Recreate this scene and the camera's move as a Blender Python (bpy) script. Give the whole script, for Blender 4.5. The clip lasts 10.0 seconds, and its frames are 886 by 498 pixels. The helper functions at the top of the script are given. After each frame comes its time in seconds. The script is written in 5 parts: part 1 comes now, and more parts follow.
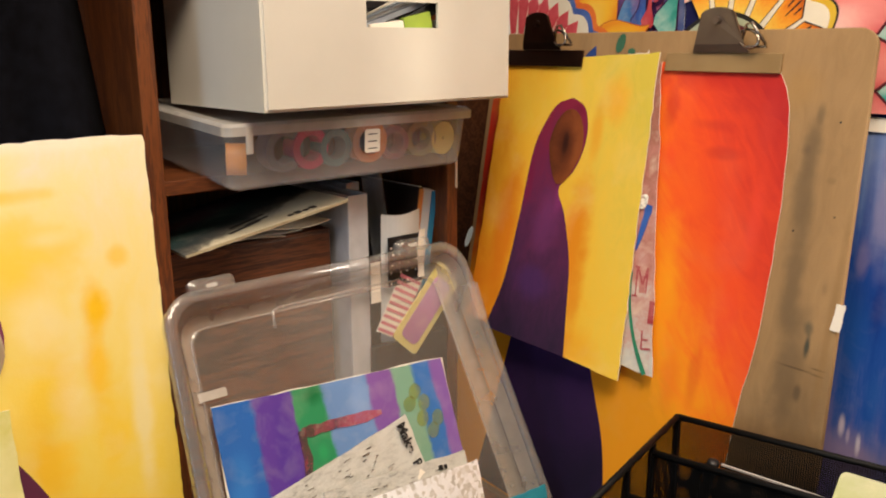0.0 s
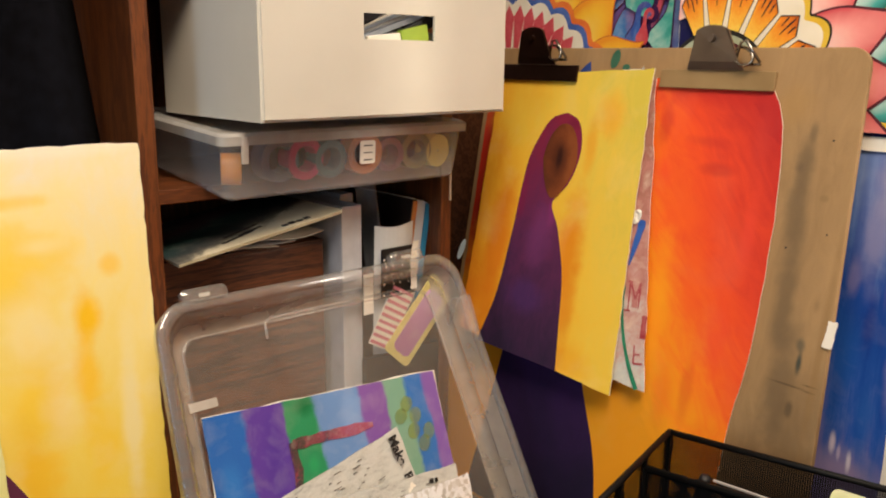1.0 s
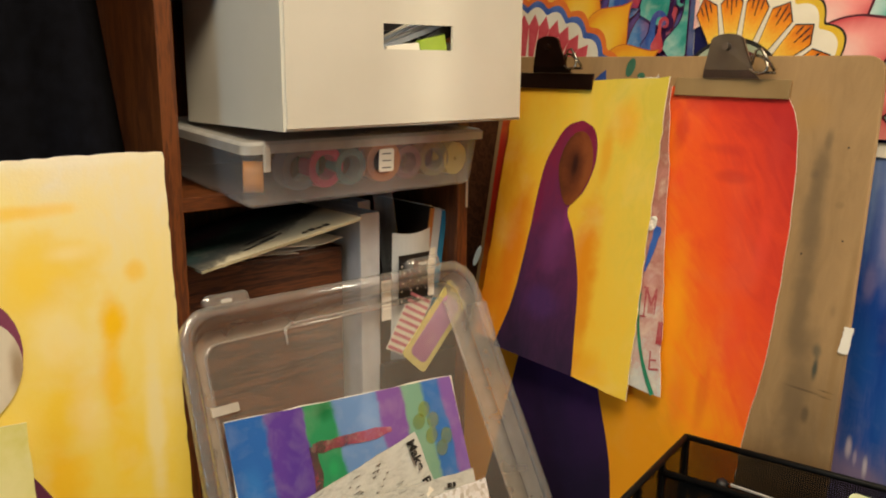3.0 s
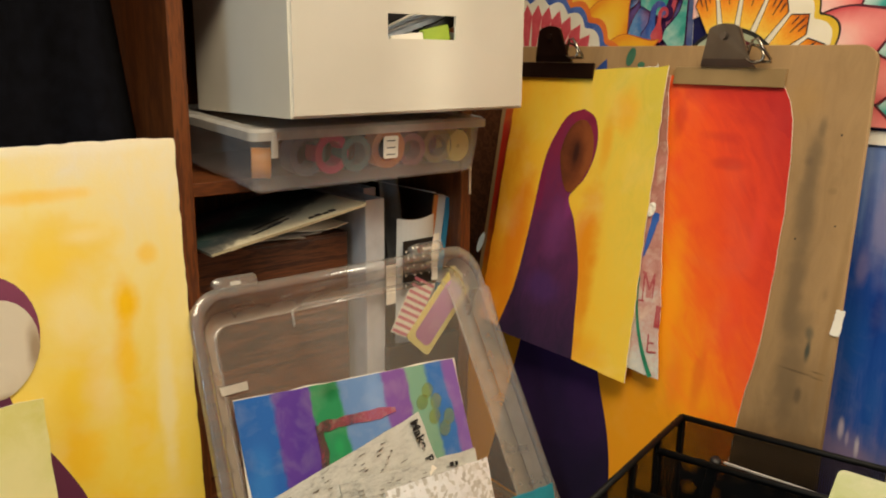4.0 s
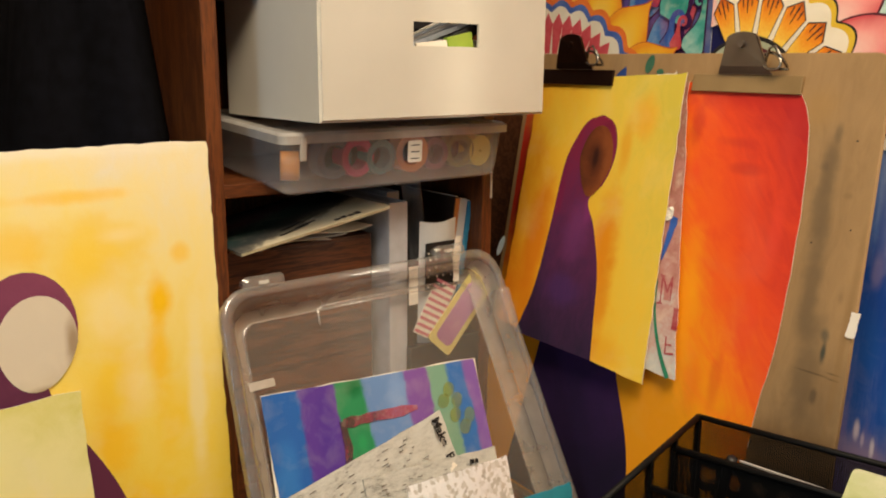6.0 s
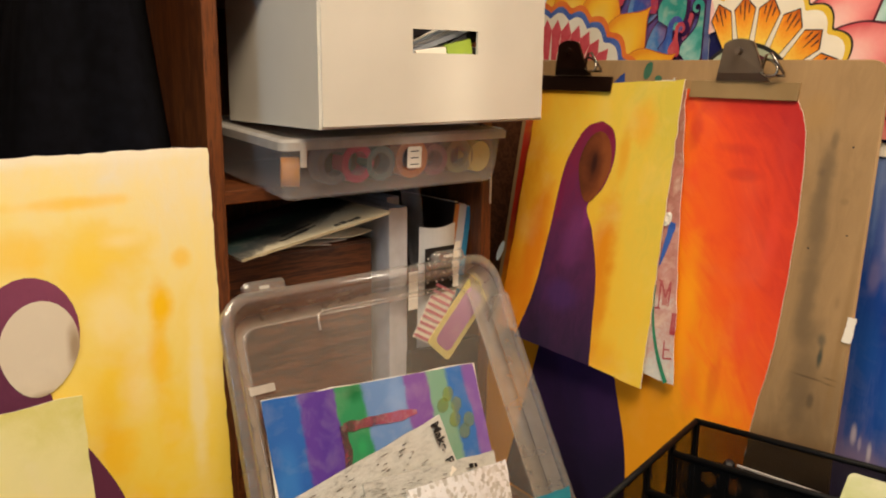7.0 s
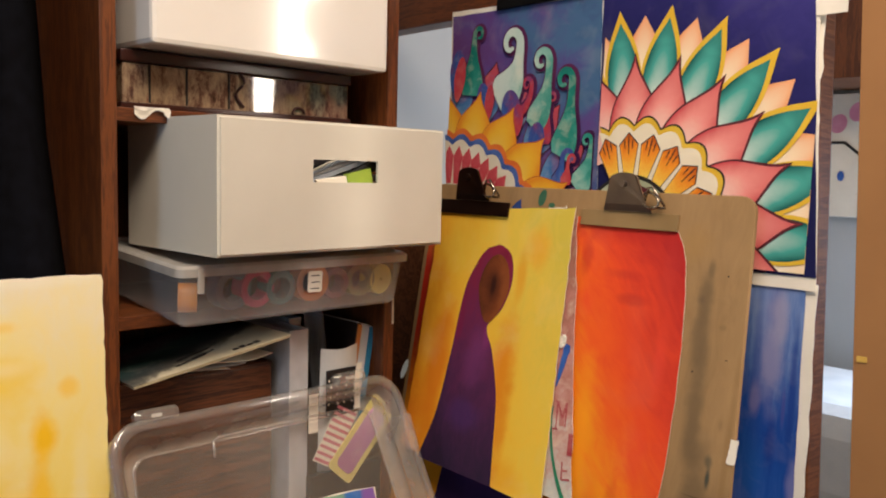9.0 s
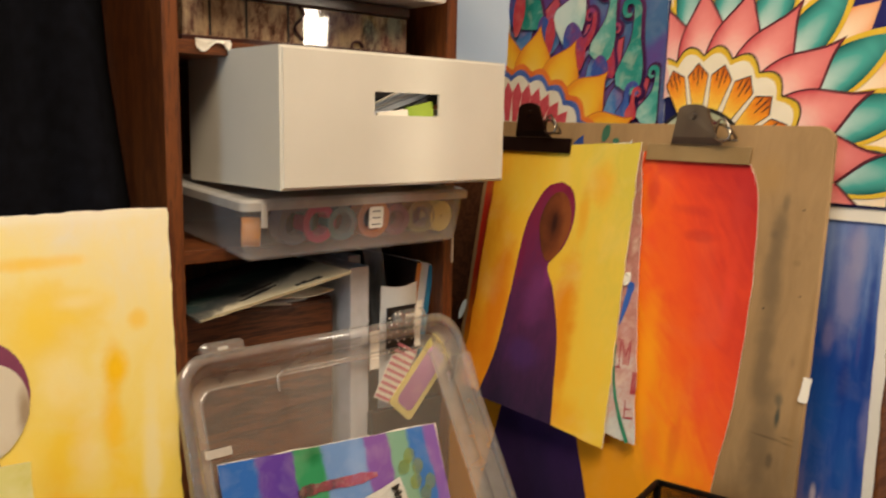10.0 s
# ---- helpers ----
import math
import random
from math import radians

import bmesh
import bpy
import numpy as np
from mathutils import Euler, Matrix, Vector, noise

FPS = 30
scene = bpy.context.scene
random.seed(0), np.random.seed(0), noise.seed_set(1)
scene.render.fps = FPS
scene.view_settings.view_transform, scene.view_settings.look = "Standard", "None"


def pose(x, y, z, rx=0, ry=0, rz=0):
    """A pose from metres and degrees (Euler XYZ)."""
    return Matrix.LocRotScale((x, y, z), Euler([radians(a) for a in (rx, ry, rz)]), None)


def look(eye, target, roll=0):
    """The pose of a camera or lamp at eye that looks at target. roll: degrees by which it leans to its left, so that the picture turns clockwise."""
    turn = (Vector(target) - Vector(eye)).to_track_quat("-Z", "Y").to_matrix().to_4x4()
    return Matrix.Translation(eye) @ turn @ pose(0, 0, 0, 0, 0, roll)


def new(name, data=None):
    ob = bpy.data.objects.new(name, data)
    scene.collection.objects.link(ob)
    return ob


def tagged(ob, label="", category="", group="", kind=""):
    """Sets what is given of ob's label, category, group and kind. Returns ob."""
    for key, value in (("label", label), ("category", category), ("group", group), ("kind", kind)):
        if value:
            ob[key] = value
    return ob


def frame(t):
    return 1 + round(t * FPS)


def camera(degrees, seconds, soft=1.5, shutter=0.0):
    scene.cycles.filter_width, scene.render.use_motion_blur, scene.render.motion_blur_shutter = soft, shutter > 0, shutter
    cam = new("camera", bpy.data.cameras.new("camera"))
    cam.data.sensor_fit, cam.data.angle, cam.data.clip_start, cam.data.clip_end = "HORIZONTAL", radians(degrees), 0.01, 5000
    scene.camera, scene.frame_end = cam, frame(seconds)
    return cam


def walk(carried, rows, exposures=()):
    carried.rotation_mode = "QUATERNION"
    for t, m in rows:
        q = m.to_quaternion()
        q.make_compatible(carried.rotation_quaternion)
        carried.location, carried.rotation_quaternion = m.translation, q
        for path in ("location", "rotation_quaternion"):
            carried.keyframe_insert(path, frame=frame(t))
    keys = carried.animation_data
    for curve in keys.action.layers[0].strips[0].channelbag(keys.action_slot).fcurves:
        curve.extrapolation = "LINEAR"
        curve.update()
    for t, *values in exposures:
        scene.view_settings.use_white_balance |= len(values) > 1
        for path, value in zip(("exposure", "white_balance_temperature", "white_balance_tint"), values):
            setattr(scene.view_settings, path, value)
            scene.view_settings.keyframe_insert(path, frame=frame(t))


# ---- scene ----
cam = camera(55.9, 10.0, soft=2.0, shutter=0.5)
PATH = [
    (0, (-0.332, -0.818, 1.297), (0.933, 0.657, 0.821), -0.3),
    (0.5, (-0.334, -0.812, 1.293), (0.936, 0.657, 0.818), 0.4),
    (1, (-0.336, -0.814, 1.297), (0.953, 0.648, 0.85), 0.6),
    (1.5, (-0.339, -0.81, 1.296), (0.961, 0.648, 0.867), 0.9),
    (2, (-0.344, -0.811, 1.298), (0.95, 0.652, 0.866), 0.7),
    (3.5, (-0.355, -0.826, 1.299), (0.91, 0.662, 0.866), 0.3),
    (4, (-0.363, -0.84, 1.297), (0.894, 0.649, 0.846), 0.4),
    (4.5, (-0.375, -0.849, 1.299), (0.864, 0.664, 0.881), 0.7),
    (5, (-0.384, -0.855, 1.299), (0.838, 0.673, 0.887), 0.4),
    (5.5, (-0.384, -0.855, 1.296), (0.844, 0.662, 0.861), 0.5),
    (7, (-0.386, -0.862, 1.299), (0.841, 0.66, 0.874), 0.5),
    (7.5, (-0.39, -0.867, 1.303), (0.849, 0.652, 0.907), 0.5),
    (8, (-0.39, -0.874, 1.309), (0.896, 0.623, 0.989), 0.8),
    (8.5, (-0.381, -0.885, 1.327), (0.971, 0.572, 1.109), 1.0),
    (9, (-0.377, -0.887, 1.33), (1.015, 0.537, 1.146), 1.4),
    (9.5, (-0.378, -0.877, 1.323), (0.994, 0.56, 1.09), 1.4),
    (10, (-0.383, -0.865, 1.308), (0.921, 0.621, 1.008), 1.0),
]
EXPOSURES = [(0.0, 0.31, 6180, 13), (1.0, 0.26, 6120, 12), (1.5, 0.20, 6220, 9), (2.0, 0.11, 6320, 6), (3.5, 0.06, 6380, 5), (4.5, 0.06, 6400, 5), (5.0, 0.14, 6450, 5), (5.5, 0.14, 6530, 7), (7.5, 0.14, 6500, 12), (8.0, 0.10, 6380, 12), (8.5, 0.14, 6180, 13), (9.0, -0.01, 6060, 14), (9.5, -0.05, 6150, 12), (10.0, 0.07, 6450, 10)]
walk(cam, [(t, look(eye, target, roll)) for t, eye, target, roll in PATH], EXPOSURES)

# ---- world and lights ----
world = bpy.data.worlds.new("world")
scene.world = world
world.use_nodes = True
wn = world.node_tree.nodes
sky = wn.new("ShaderNodeTexSky")
sky.sky_type, sky.sun_disc, sky.sun_elevation, sky.sun_rotation = "NISHITA", False, radians(35), radians(200)
world.node_tree.links.new(sky.outputs[0], wn["Background"].inputs[0])
wn["Background"].inputs[1].default_value = 0.08


def area(name, m, w, h, watts, colour):
    d = bpy.data.lights.new(name, "AREA")
    d.shape, d.size, d.size_y, d.energy, d.color = "RECTANGLE", w, h, watts, colour
    ob = new(name, d)
    ob.matrix_world = m
    return tagged(ob, kind="structure")


area("doorway_light", look((1.535, -2.0, 1.88), (0.2, -0.03, 1.3)), 0.19, 0.66, 19, (1.0, 0.86, 0.66))
area("ceiling_light", look((-0.2, -0.98, 2.37), (-0.1, -0.8, 0)), 0.75, 0.75, 35.5, (1.0, 0.80, 0.575))
area("window_light", look((-2.44, -0.75, 1.6), (0.2, -0.1, 1.15)), 1.0, 1.2, 15, (0.62, 0.82, 1.0))

area("far_window_light", look((2.02, -0.775, 1.22), (1.4, -0.25, 0.7)), 0.5, 0.5, 16, (0.66, 0.83, 1.0))


# ---- materials ----
def rgb(h):
    v = [int(h[i:i + 2], 16) / 255 for i in (0, 2, 4)]
    return tuple(c / 12.92 if c <= 0.04045 else ((c + 0.055) / 1.055) ** 2.4 for c in v) + (1,)


def base(name, rough=0.6, metal=0.0, spec=0.5):
    m = bpy.data.materials.new(name)
    m.use_nodes = True
    p = m.node_tree.nodes["Principled BSDF"]
    p.inputs["Roughness"].default_value = rough
    p.inputs["Metallic"].default_value = metal
    p.inputs["Specular IOR Level"].default_value = spec
    return m, m.node_tree.nodes, m.node_tree.links, p


def node(nodes, kind, **props):
    n = nodes.new(kind)
    for k, v in props.items():
        n.inputs[k.replace("_", " ")].default_value = v
    return n


def ramp(nodes, stops):
    r = nodes.new("ShaderNodeValToRGB")
    e = r.color_ramp.elements
    while len(e) < len(stops):
        e.new(0.5)
    for el, (pos, col) in zip(e, stops):
        el.position, el.color = pos, rgb(col)
    return r


def bump(nodes, links, p, height, strength, distance):
    b = node(nodes, "ShaderNodeBump", Strength=strength, Distance=distance)
    links.new(height, b.inputs["Height"])
    links.new(b.outputs[0], p.inputs["Normal"])


def plain(name, col, col2=None, scale=30, rough=0.6, metal=0.0, grain=0.15, spec=0.5):
    """Two close tones mottled at two scales, with a fine grain."""
    m, ns, ls, p = base(name, rough, metal, spec)
    tc = ns.new("ShaderNodeTexCoord")
    a = node(ns, "ShaderNodeTexNoise", Scale=scale, Detail=4.0)
    f = node(ns, "ShaderNodeTexNoise", Scale=scale * 14, Detail=2.0)
    r = ramp(ns, [(0.3, col), (0.7, col2 or col)])
    for t in (a, f):
        ls.new(tc.outputs["Object"], t.inputs["Vector"])
    ls.new(a.outputs[0], r.inputs[0])
    ls.new(r.outputs[0], p.inputs["Base Color"])
    bump(ns, ls, p, f.outputs[0], grain, 0.001)
    return m


def wash(name, stops, along=(0, 1, 0), span=(0.0, 1.0), blotch=9, amp=0.25, stretch=(1, 1, 1), rough=0.8, pale=0.1, spots=(), brush=0.10, turn=0):
    """Watercolour on paper: a run of colours along one way of the sheet, broken up by wet blotches, on rough paper.
    spots: brush marks, stains and painted light falloff, as (u, v, half width, half height, colour, strength)."""
    m, ns, ls, p = base(name, rough, 0, 0.25)
    tc = ns.new("ShaderNodeTexCoord")
    dot = ns.new("ShaderNodeVectorMath")
    dot.operation = "DOT_PRODUCT"
    dot.inputs[1].default_value = along
    ls.new(tc.outputs["Object"], dot.inputs[0])
    mr = node(ns, "ShaderNodeMapRange")
    mr.inputs["From Min"].default_value, mr.inputs["From Max"].default_value = span
    mr.clamp = False
    ls.new(dot.outputs["Value"], mr.inputs["Value"])
    mp = ns.new("ShaderNodeMapping")
    mp.vector_type = "TEXTURE"
    mp.inputs["Scale"].default_value = [1 / k for k in stretch]
    mp.inputs["Rotation"].default_value = (0, 0, radians(turn))
    ls.new(tc.outputs["Object"], mp.inputs["Vector"])
    nz = node(ns, "ShaderNodeTexNoise", Scale=blotch, Detail=2.5, Roughness=0.45, Distortion=0.8)
    ls.new(mp.outputs[0], nz.inputs["Vector"])
    mul = node(ns, "ShaderNodeMath")
    mul.operation = "MULTIPLY_ADD"
    mul.inputs[1].default_value, mul.inputs[2].default_value = amp * 2, -amp
    ls.new(nz.outputs[0], mul.inputs[0])
    add = ns.new("ShaderNodeMath")
    ls.new(mr.outputs[0], add.inputs[0])
    ls.new(mul.outputs[0], add.inputs[1])
    br = node(ns, "ShaderNodeTexNoise", Scale=blotch * 4.5, Detail=4.0, Roughness=0.6, Distortion=1.4)
    ls.new(mp.outputs[0], br.inputs["Vector"])
    bm_ = node(ns, "ShaderNodeMath")
    bm_.operation = "MULTIPLY_ADD"
    bm_.inputs[1].default_value = brush * 2
    ls.new(br.outputs[0], bm_.inputs[0])
    ls.new(add.outputs[0], bm_.inputs[2])
    bs = ns.new("ShaderNodeMath")
    bs.inputs[1].default_value = -brush
    ls.new(bm_.outputs[0], bs.inputs[0])
    add = bs
    r = ramp(ns, stops)
    r.color_ramp.interpolation = "B_SPLINE" if len(stops) > 3 else "LINEAR"
    ls.new(add.outputs[0], r.inputs[0])
    colour = r.outputs[0]
    wob = node(ns, "ShaderNodeTexNoise", Scale=26.0, Detail=3.0, Roughness=0.5)
    ls.new(tc.outputs["Object"], wob.inputs["Vector"])
    for su, sv, hu, hv, col, strength in spots:
        sm = ns.new("ShaderNodeMapping")
        sm.vector_type = "TEXTURE"
        sm.inputs["Location"].default_value = (su, sv, 0)
        sm.inputs["Scale"].default_value = (hu, hv, 1)
        ls.new(tc.outputs["Object"], sm.inputs["Vector"])
        ln = ns.new("ShaderNodeVectorMath")
        ln.operation = "LENGTH"
        ls.new(sm.outputs[0], ln.inputs[0])
        ad = node(ns, "ShaderNodeMath")
        ad.operation = "MULTIPLY_ADD"
        ad.inputs[1].default_value = 0.9
        ls.new(wob.outputs[0], ad.inputs[0])
        ls.new(ln.outputs["Value"], ad.inputs[2])
        k = node(ns, "ShaderNodeMapRange")
        k.interpolation_type = "SMOOTHSTEP"
        k.inputs["From Min"].default_value, k.inputs["From Max"].default_value = 0.65, 1.5
        k.inputs["To Min"].default_value, k.inputs["To Max"].default_value = strength, 0.0
        ls.new(ad.outputs[0], k.inputs["Value"])
        mx = ns.new("ShaderNodeMixRGB")
        mx.inputs["Color2"].default_value = rgb(col)
        ls.new(k.outputs[0], mx.inputs["Fac"])
        ls.new(colour, mx.inputs["Color1"])
        colour = mx.outputs[0]
    n2 = node(ns, "ShaderNodeTexNoise", Scale=blotch * 2.2, Detail=3.0, Roughness=0.55, Distortion=0.4)
    ls.new(tc.outputs["Object"], n2.inputs["Vector"])
    k = node(ns, "ShaderNodeMapRange")
    k.inputs["From Min"].default_value, k.inputs["From Max"].default_value = 0.5, 0.85
    k.inputs["To Max"].default_value = pale * 2.4
    ls.new(n2.outputs[0], k.inputs["Value"])
    mix = ns.new("ShaderNodeMixRGB")
    mix.inputs["Color2"].default_value = rgb("F6EBCF")
    ls.new(k.outputs[0], mix.inputs["Fac"])
    ls.new(colour, mix.inputs["Color1"])
    ls.new(mix.outputs[0], p.inputs["Base Color"])
    g = node(ns, "ShaderNodeTexNoise", Scale=420.0, Detail=3.0)
    ls.new(tc.outputs["Object"], g.inputs["Vector"])
    bump(ns, ls, p, g.outputs[0], 0.25, 0.0006)
    return m


def petal_paint(name, inner, mid, edge, length, width, amp=0.12):
    """A painted petal: pale at its foot and middle, deeper towards tip and outline."""
    m, ns, ls, p = base(name, 0.8, 0, 0.25)
    tc, sep = ns.new("ShaderNodeTexCoord"), ns.new("ShaderNodeSeparateXYZ")
    ls.new(tc.outputs["Object"], sep.inputs[0])

    def calc(op, a, b, c=None):
        q = ns.new("ShaderNodeMath")
        q.operation = op
        for i, v in enumerate((a, b, c)):
            if v is None:
                continue
            if isinstance(v, (int, float)):
                q.inputs[i].default_value = v
            else:
                ls.new(v, q.inputs[i])
        return q.outputs[0]
    across = calc("MULTIPLY", sep.outputs["X"], 2 / width)
    rise = calc("MULTIPLY", sep.outputs["Y"], 0.62 / length)
    fac = calc("MULTIPLY_ADD", calc("MULTIPLY", across, across), 0.5, rise)
    nz = node(ns, "ShaderNodeTexNoise", Scale=1.2 / width, Detail=4.0, Roughness=0.55, Distortion=0.6)
    ls.new(tc.outputs["Object"], nz.inputs["Vector"])
    fac = calc("ADD", fac, calc("MULTIPLY_ADD", nz.outputs[0], amp * 2, -amp))
    r = ramp(ns, [(0.12, inner), (0.40, mid), (0.66, edge), (0.95, edge)])
    ls.new(fac, r.inputs[0])
    ls.new(r.outputs[0], p.inputs["Base Color"])
    g = node(ns, "ShaderNodeTexNoise", Scale=420.0, Detail=3.0)
    ls.new(tc.outputs["Object"], g.inputs["Vector"])
    bump(ns, ls, p, g.outputs[0], 0.25, 0.0006)
    return m


def wood(name, dark, light, stretch, scale=9, rough=0.42):
    m, ns, ls, p = base(name, rough)
    tc, mp = ns.new("ShaderNodeTexCoord"), ns.new("ShaderNodeMapping")
    mp.inputs["Scale"].default_value = stretch
    ls.new(tc.outputs["Object"], mp.inputs["Vector"])
    a = node(ns, "ShaderNodeTexNoise", Scale=scale, Detail=6.0, Roughness=0.6, Distortion=1.2)
    b = node(ns, "ShaderNodeTexNoise", Scale=scale * 8, Detail=3.0)
    add = node(ns, "ShaderNodeMath")
    add.operation = "MULTIPLY_ADD"
    add.inputs[1].default_value = 0.35
    for t in (a, b):
        ls.new(mp.outputs[0], t.inputs["Vector"])
    ls.new(b.outputs[0], add.inputs[0])
    ls.new(a.outputs[0], add.inputs[2])
    r = ramp(ns, [(0.45, dark), (0.62, light), (0.72, dark), (0.9, light)])
    ls.new(add.outputs[0], r.inputs[0])
    ls.new(r.outputs[0], p.inputs["Base Color"])
    bump(ns, ls, p, add.outputs[0], 0.2, 0.0008)
    return m


def clear(name, col, alpha, rough=0.18, gloss=1.0):
    """Thin milky see-through plastic: mostly clear, a little milky, with a glossy skin that shows most at glancing angles."""
    m, ns, ls, p = base(name, 0.5, 0, 0.0)
    p.inputs["Base Color"].default_value = rgb(col)
    tc = ns.new("ShaderNodeTexCoord")
    n = node(ns, "ShaderNodeTexNoise", Scale=45.0, Detail=3.0)
    ls.new(tc.outputs["Object"], n.inputs["Vector"])
    k = node(ns, "ShaderNodeMapRange")
    k.inputs["To Min"].default_value, k.inputs["To Max"].default_value = alpha * 0.75, alpha * 1.25
    ls.new(n.outputs[0], k.inputs["Value"])
    see = ns.new("ShaderNodeBsdfTransparent")
    milk = ns.new("ShaderNodeMixShader")
    ls.new(k.outputs[0], milk.inputs[0])
    ls.new(see.outputs[0], milk.inputs[1])
    ls.new(p.outputs[0], milk.inputs[2])
    skin = node(ns, "ShaderNodeBsdfGlossy", Roughness=rough)
    lw = node(ns, "ShaderNodeLayerWeight", Blend=0.5)
    pw = node(ns, "ShaderNodeMath")
    pw.operation = "POWER"
    pw.inputs[1].default_value = 4.0
    ls.new(lw.outputs["Facing"], pw.inputs[0])
    am = node(ns, "ShaderNodeMath")
    am.operation = "MULTIPLY_ADD"
    am.inputs[1].default_value, am.inputs[2].default_value = 0.6 * gloss, 0.045 * gloss
    ls.new(pw.outputs[0], am.inputs[0])
    top = ns.new("ShaderNodeMixShader")
    ls.new(am.outputs[0], top.inputs[0])
    ls.new(milk.outputs[0], top.inputs[1])
    ls.new(skin.outputs[0], top.inputs[2])
    bp = node(ns, "ShaderNodeBump", Strength=0.15, Distance=0.002)
    ls.new(n.outputs[0], bp.inputs["Height"])
    ls.new(bp.outputs[0], skin.inputs["Normal"])
    ls.new(top.outputs[0], ns["Material Output"].inputs["Surface"])
    return m


WOOD_V = wood("case_wood_upright", "4C2610", "74401B", (9, 9, 0.7))
WOOD_H = wood("case_wood_shelf", "4C2610", "74401B", (0.7, 9, 9))
WOOD_GRAIN = wood("crate_wood", "34190C", "6E3E20", (0.6, 8, 8), 8, 0.5)
WOOD_POST = wood("post_wood", "482A18", "694026", (9, 9, 0.6), 7, 0.6)
WOOD_POST.node_tree.nodes["Principled BSDF"].inputs["Specular IOR Level"].default_value = 0.08
WHITE_CARD = plain("white_card", "CAC6B9", "D4D0C4", 6, 0.95, 0, 0.08, 0.05)
WHITE_GLOSS = plain("white_gloss", "E6E2DA", "EEEAE3", 5, 0.12, 0, 0.01, 0.6)
PAPER = plain("white_paper", "E6E0D2", "F0EADC", 20, 0.8)
GREY_PLASTIC = plain("grey_plastic", "A7A6A6", "BDBBB8", 12, 0.4)
BLACK_METAL = plain("black_metal", "040404", "090808", 40, 0.6, 0.0, 0.15, 0.2)
BLACK = plain("black_plastic", "0C0C0E", "17171A", 30, 0.5)
CLOTH = plain("black_cloth", "06060A", "0E0F16", 60, 0.95, 0, 0.6, 0.1)
WALL = plain("grey_wall", "A9ADB0", "B5B8BA", 3, 0.85)
CEIL = plain("white_ceiling", "D8D4CC", "E0DCD4", 3, 0.9)
FLOOR = plain("carpet", "6E6253", "857763", 90, 0.95, 0, 0.5)
STEEL = plain("clip_steel", "A8977F", "BBA88C", 20, 0.42, 0.6, 0.05)
DARK_STEEL = plain("clip_bronze", "38261E", "4A342A", 20, 0.3, 0.85, 0.05)
CHROME = plain("chrome_wire", "8E867A", "A49C90", 30, 0.25, 1.0, 0.02)
INK = plain("black_ink", "141210", "24201D", 50, 0.8)
TUB = clear("tub_plastic", "D6CCBE", 0.15, 0.35, 0.22)
TUB_RIM = clear("tub_rim_plastic", "DEDAD4", 0.19, 0.15, 1.9)
TUB_WALL = clear("tub_wall_plastic", "DCD0C0", 0.40, 0.18, 2.2)
SLOT_PLASTIC = clear("slot_plastic", "E6E0D6", 0.42, 0.15)
BIN = clear("bin_plastic", "B4B2B2", 0.36, 0.2, 0.8)


# ---- building helpers ----
def link(name, bm, mats, m=None, parent=None, smooth=False):
    me = bpy.data.meshes.new(name)
    bmesh.ops.recalc_face_normals(bm, faces=bm.faces)
    bm.to_mesh(me)
    bm.free()
    for mt in mats if isinstance(mats, (list, tuple)) else [mats]:
        me.materials.append(mt)
    if smooth:
        for pl in me.polygons:
            pl.use_smooth = True
    ob = new(name, me)
    ob.parent = parent
    if m is not None:
        ob.matrix_basis = m
    return ob


def part(name, bm, mats, parent, label="", m=None, smooth=False):
    return tagged(link(name, bm, mats, m, parent, smooth), label)


def thing(name, label, category, m=None, group=""):
    ob = new(name)
    ob.empty_display_size = 0.05
    if m is not None:
        ob.matrix_basis = m
    return tagged(ob, label, category, group)


def box(x0, x1, y0, y1, z0, z1, bev=0.0, bm=None):
    bm = bm or bmesh.new()
    g = bmesh.ops.create_cube(bm, size=1)["verts"]
    bmesh.ops.transform(bm, matrix=pose((x0 + x1) / 2, (y0 + y1) / 2, (z0 + z1) / 2) @ Matrix.Diagonal((x1 - x0, y1 - y0, z1 - z0, 1)), verts=g)
    if bev:
        bmesh.ops.bevel(bm, geom=[e for e in bm.edges if all(v in g for v in e.verts)], offset=bev, segments=2, affect="EDGES", profile=0.6)
    return bm


def tube(pts, r, sides=8, bm=None, closed=False):
    """A round bar along a line of points."""
    bm = bm or bmesh.new()
    pts = [Vector(p) for p in pts]
    n, rings = len(pts), []
    for i, p in enumerate(pts):
        d = (pts[(i + 1) % n if closed else min(i + 1, n - 1)] - pts[i - 1 if closed else max(i - 1, 0)]).normalized()
        a = d.cross(Vector((0.3, 0.1, 1)) if abs(d.z) < 0.9 else Vector((1, 0.1, 0))).normalized()
        b = d.cross(a)
        rr = r[i] if isinstance(r, (list, tuple)) else r
        rings.append([bm.verts.new(p + (a * math.cos(k) + b * math.sin(k)) * rr) for k in [2 * math.pi * j / sides for j in range(sides)]])
    for i in range(n if closed else n - 1):
        q, s = rings[i], rings[(i + 1) % n]
        for j in range(sides):
            bm.faces.new((q[j], q[(j + 1) % sides], s[(j + 1) % sides], s[j]))
    if not closed:
        bm.faces.new(rings[0][::-1])
        bm.faces.new(rings[-1])
    return bm


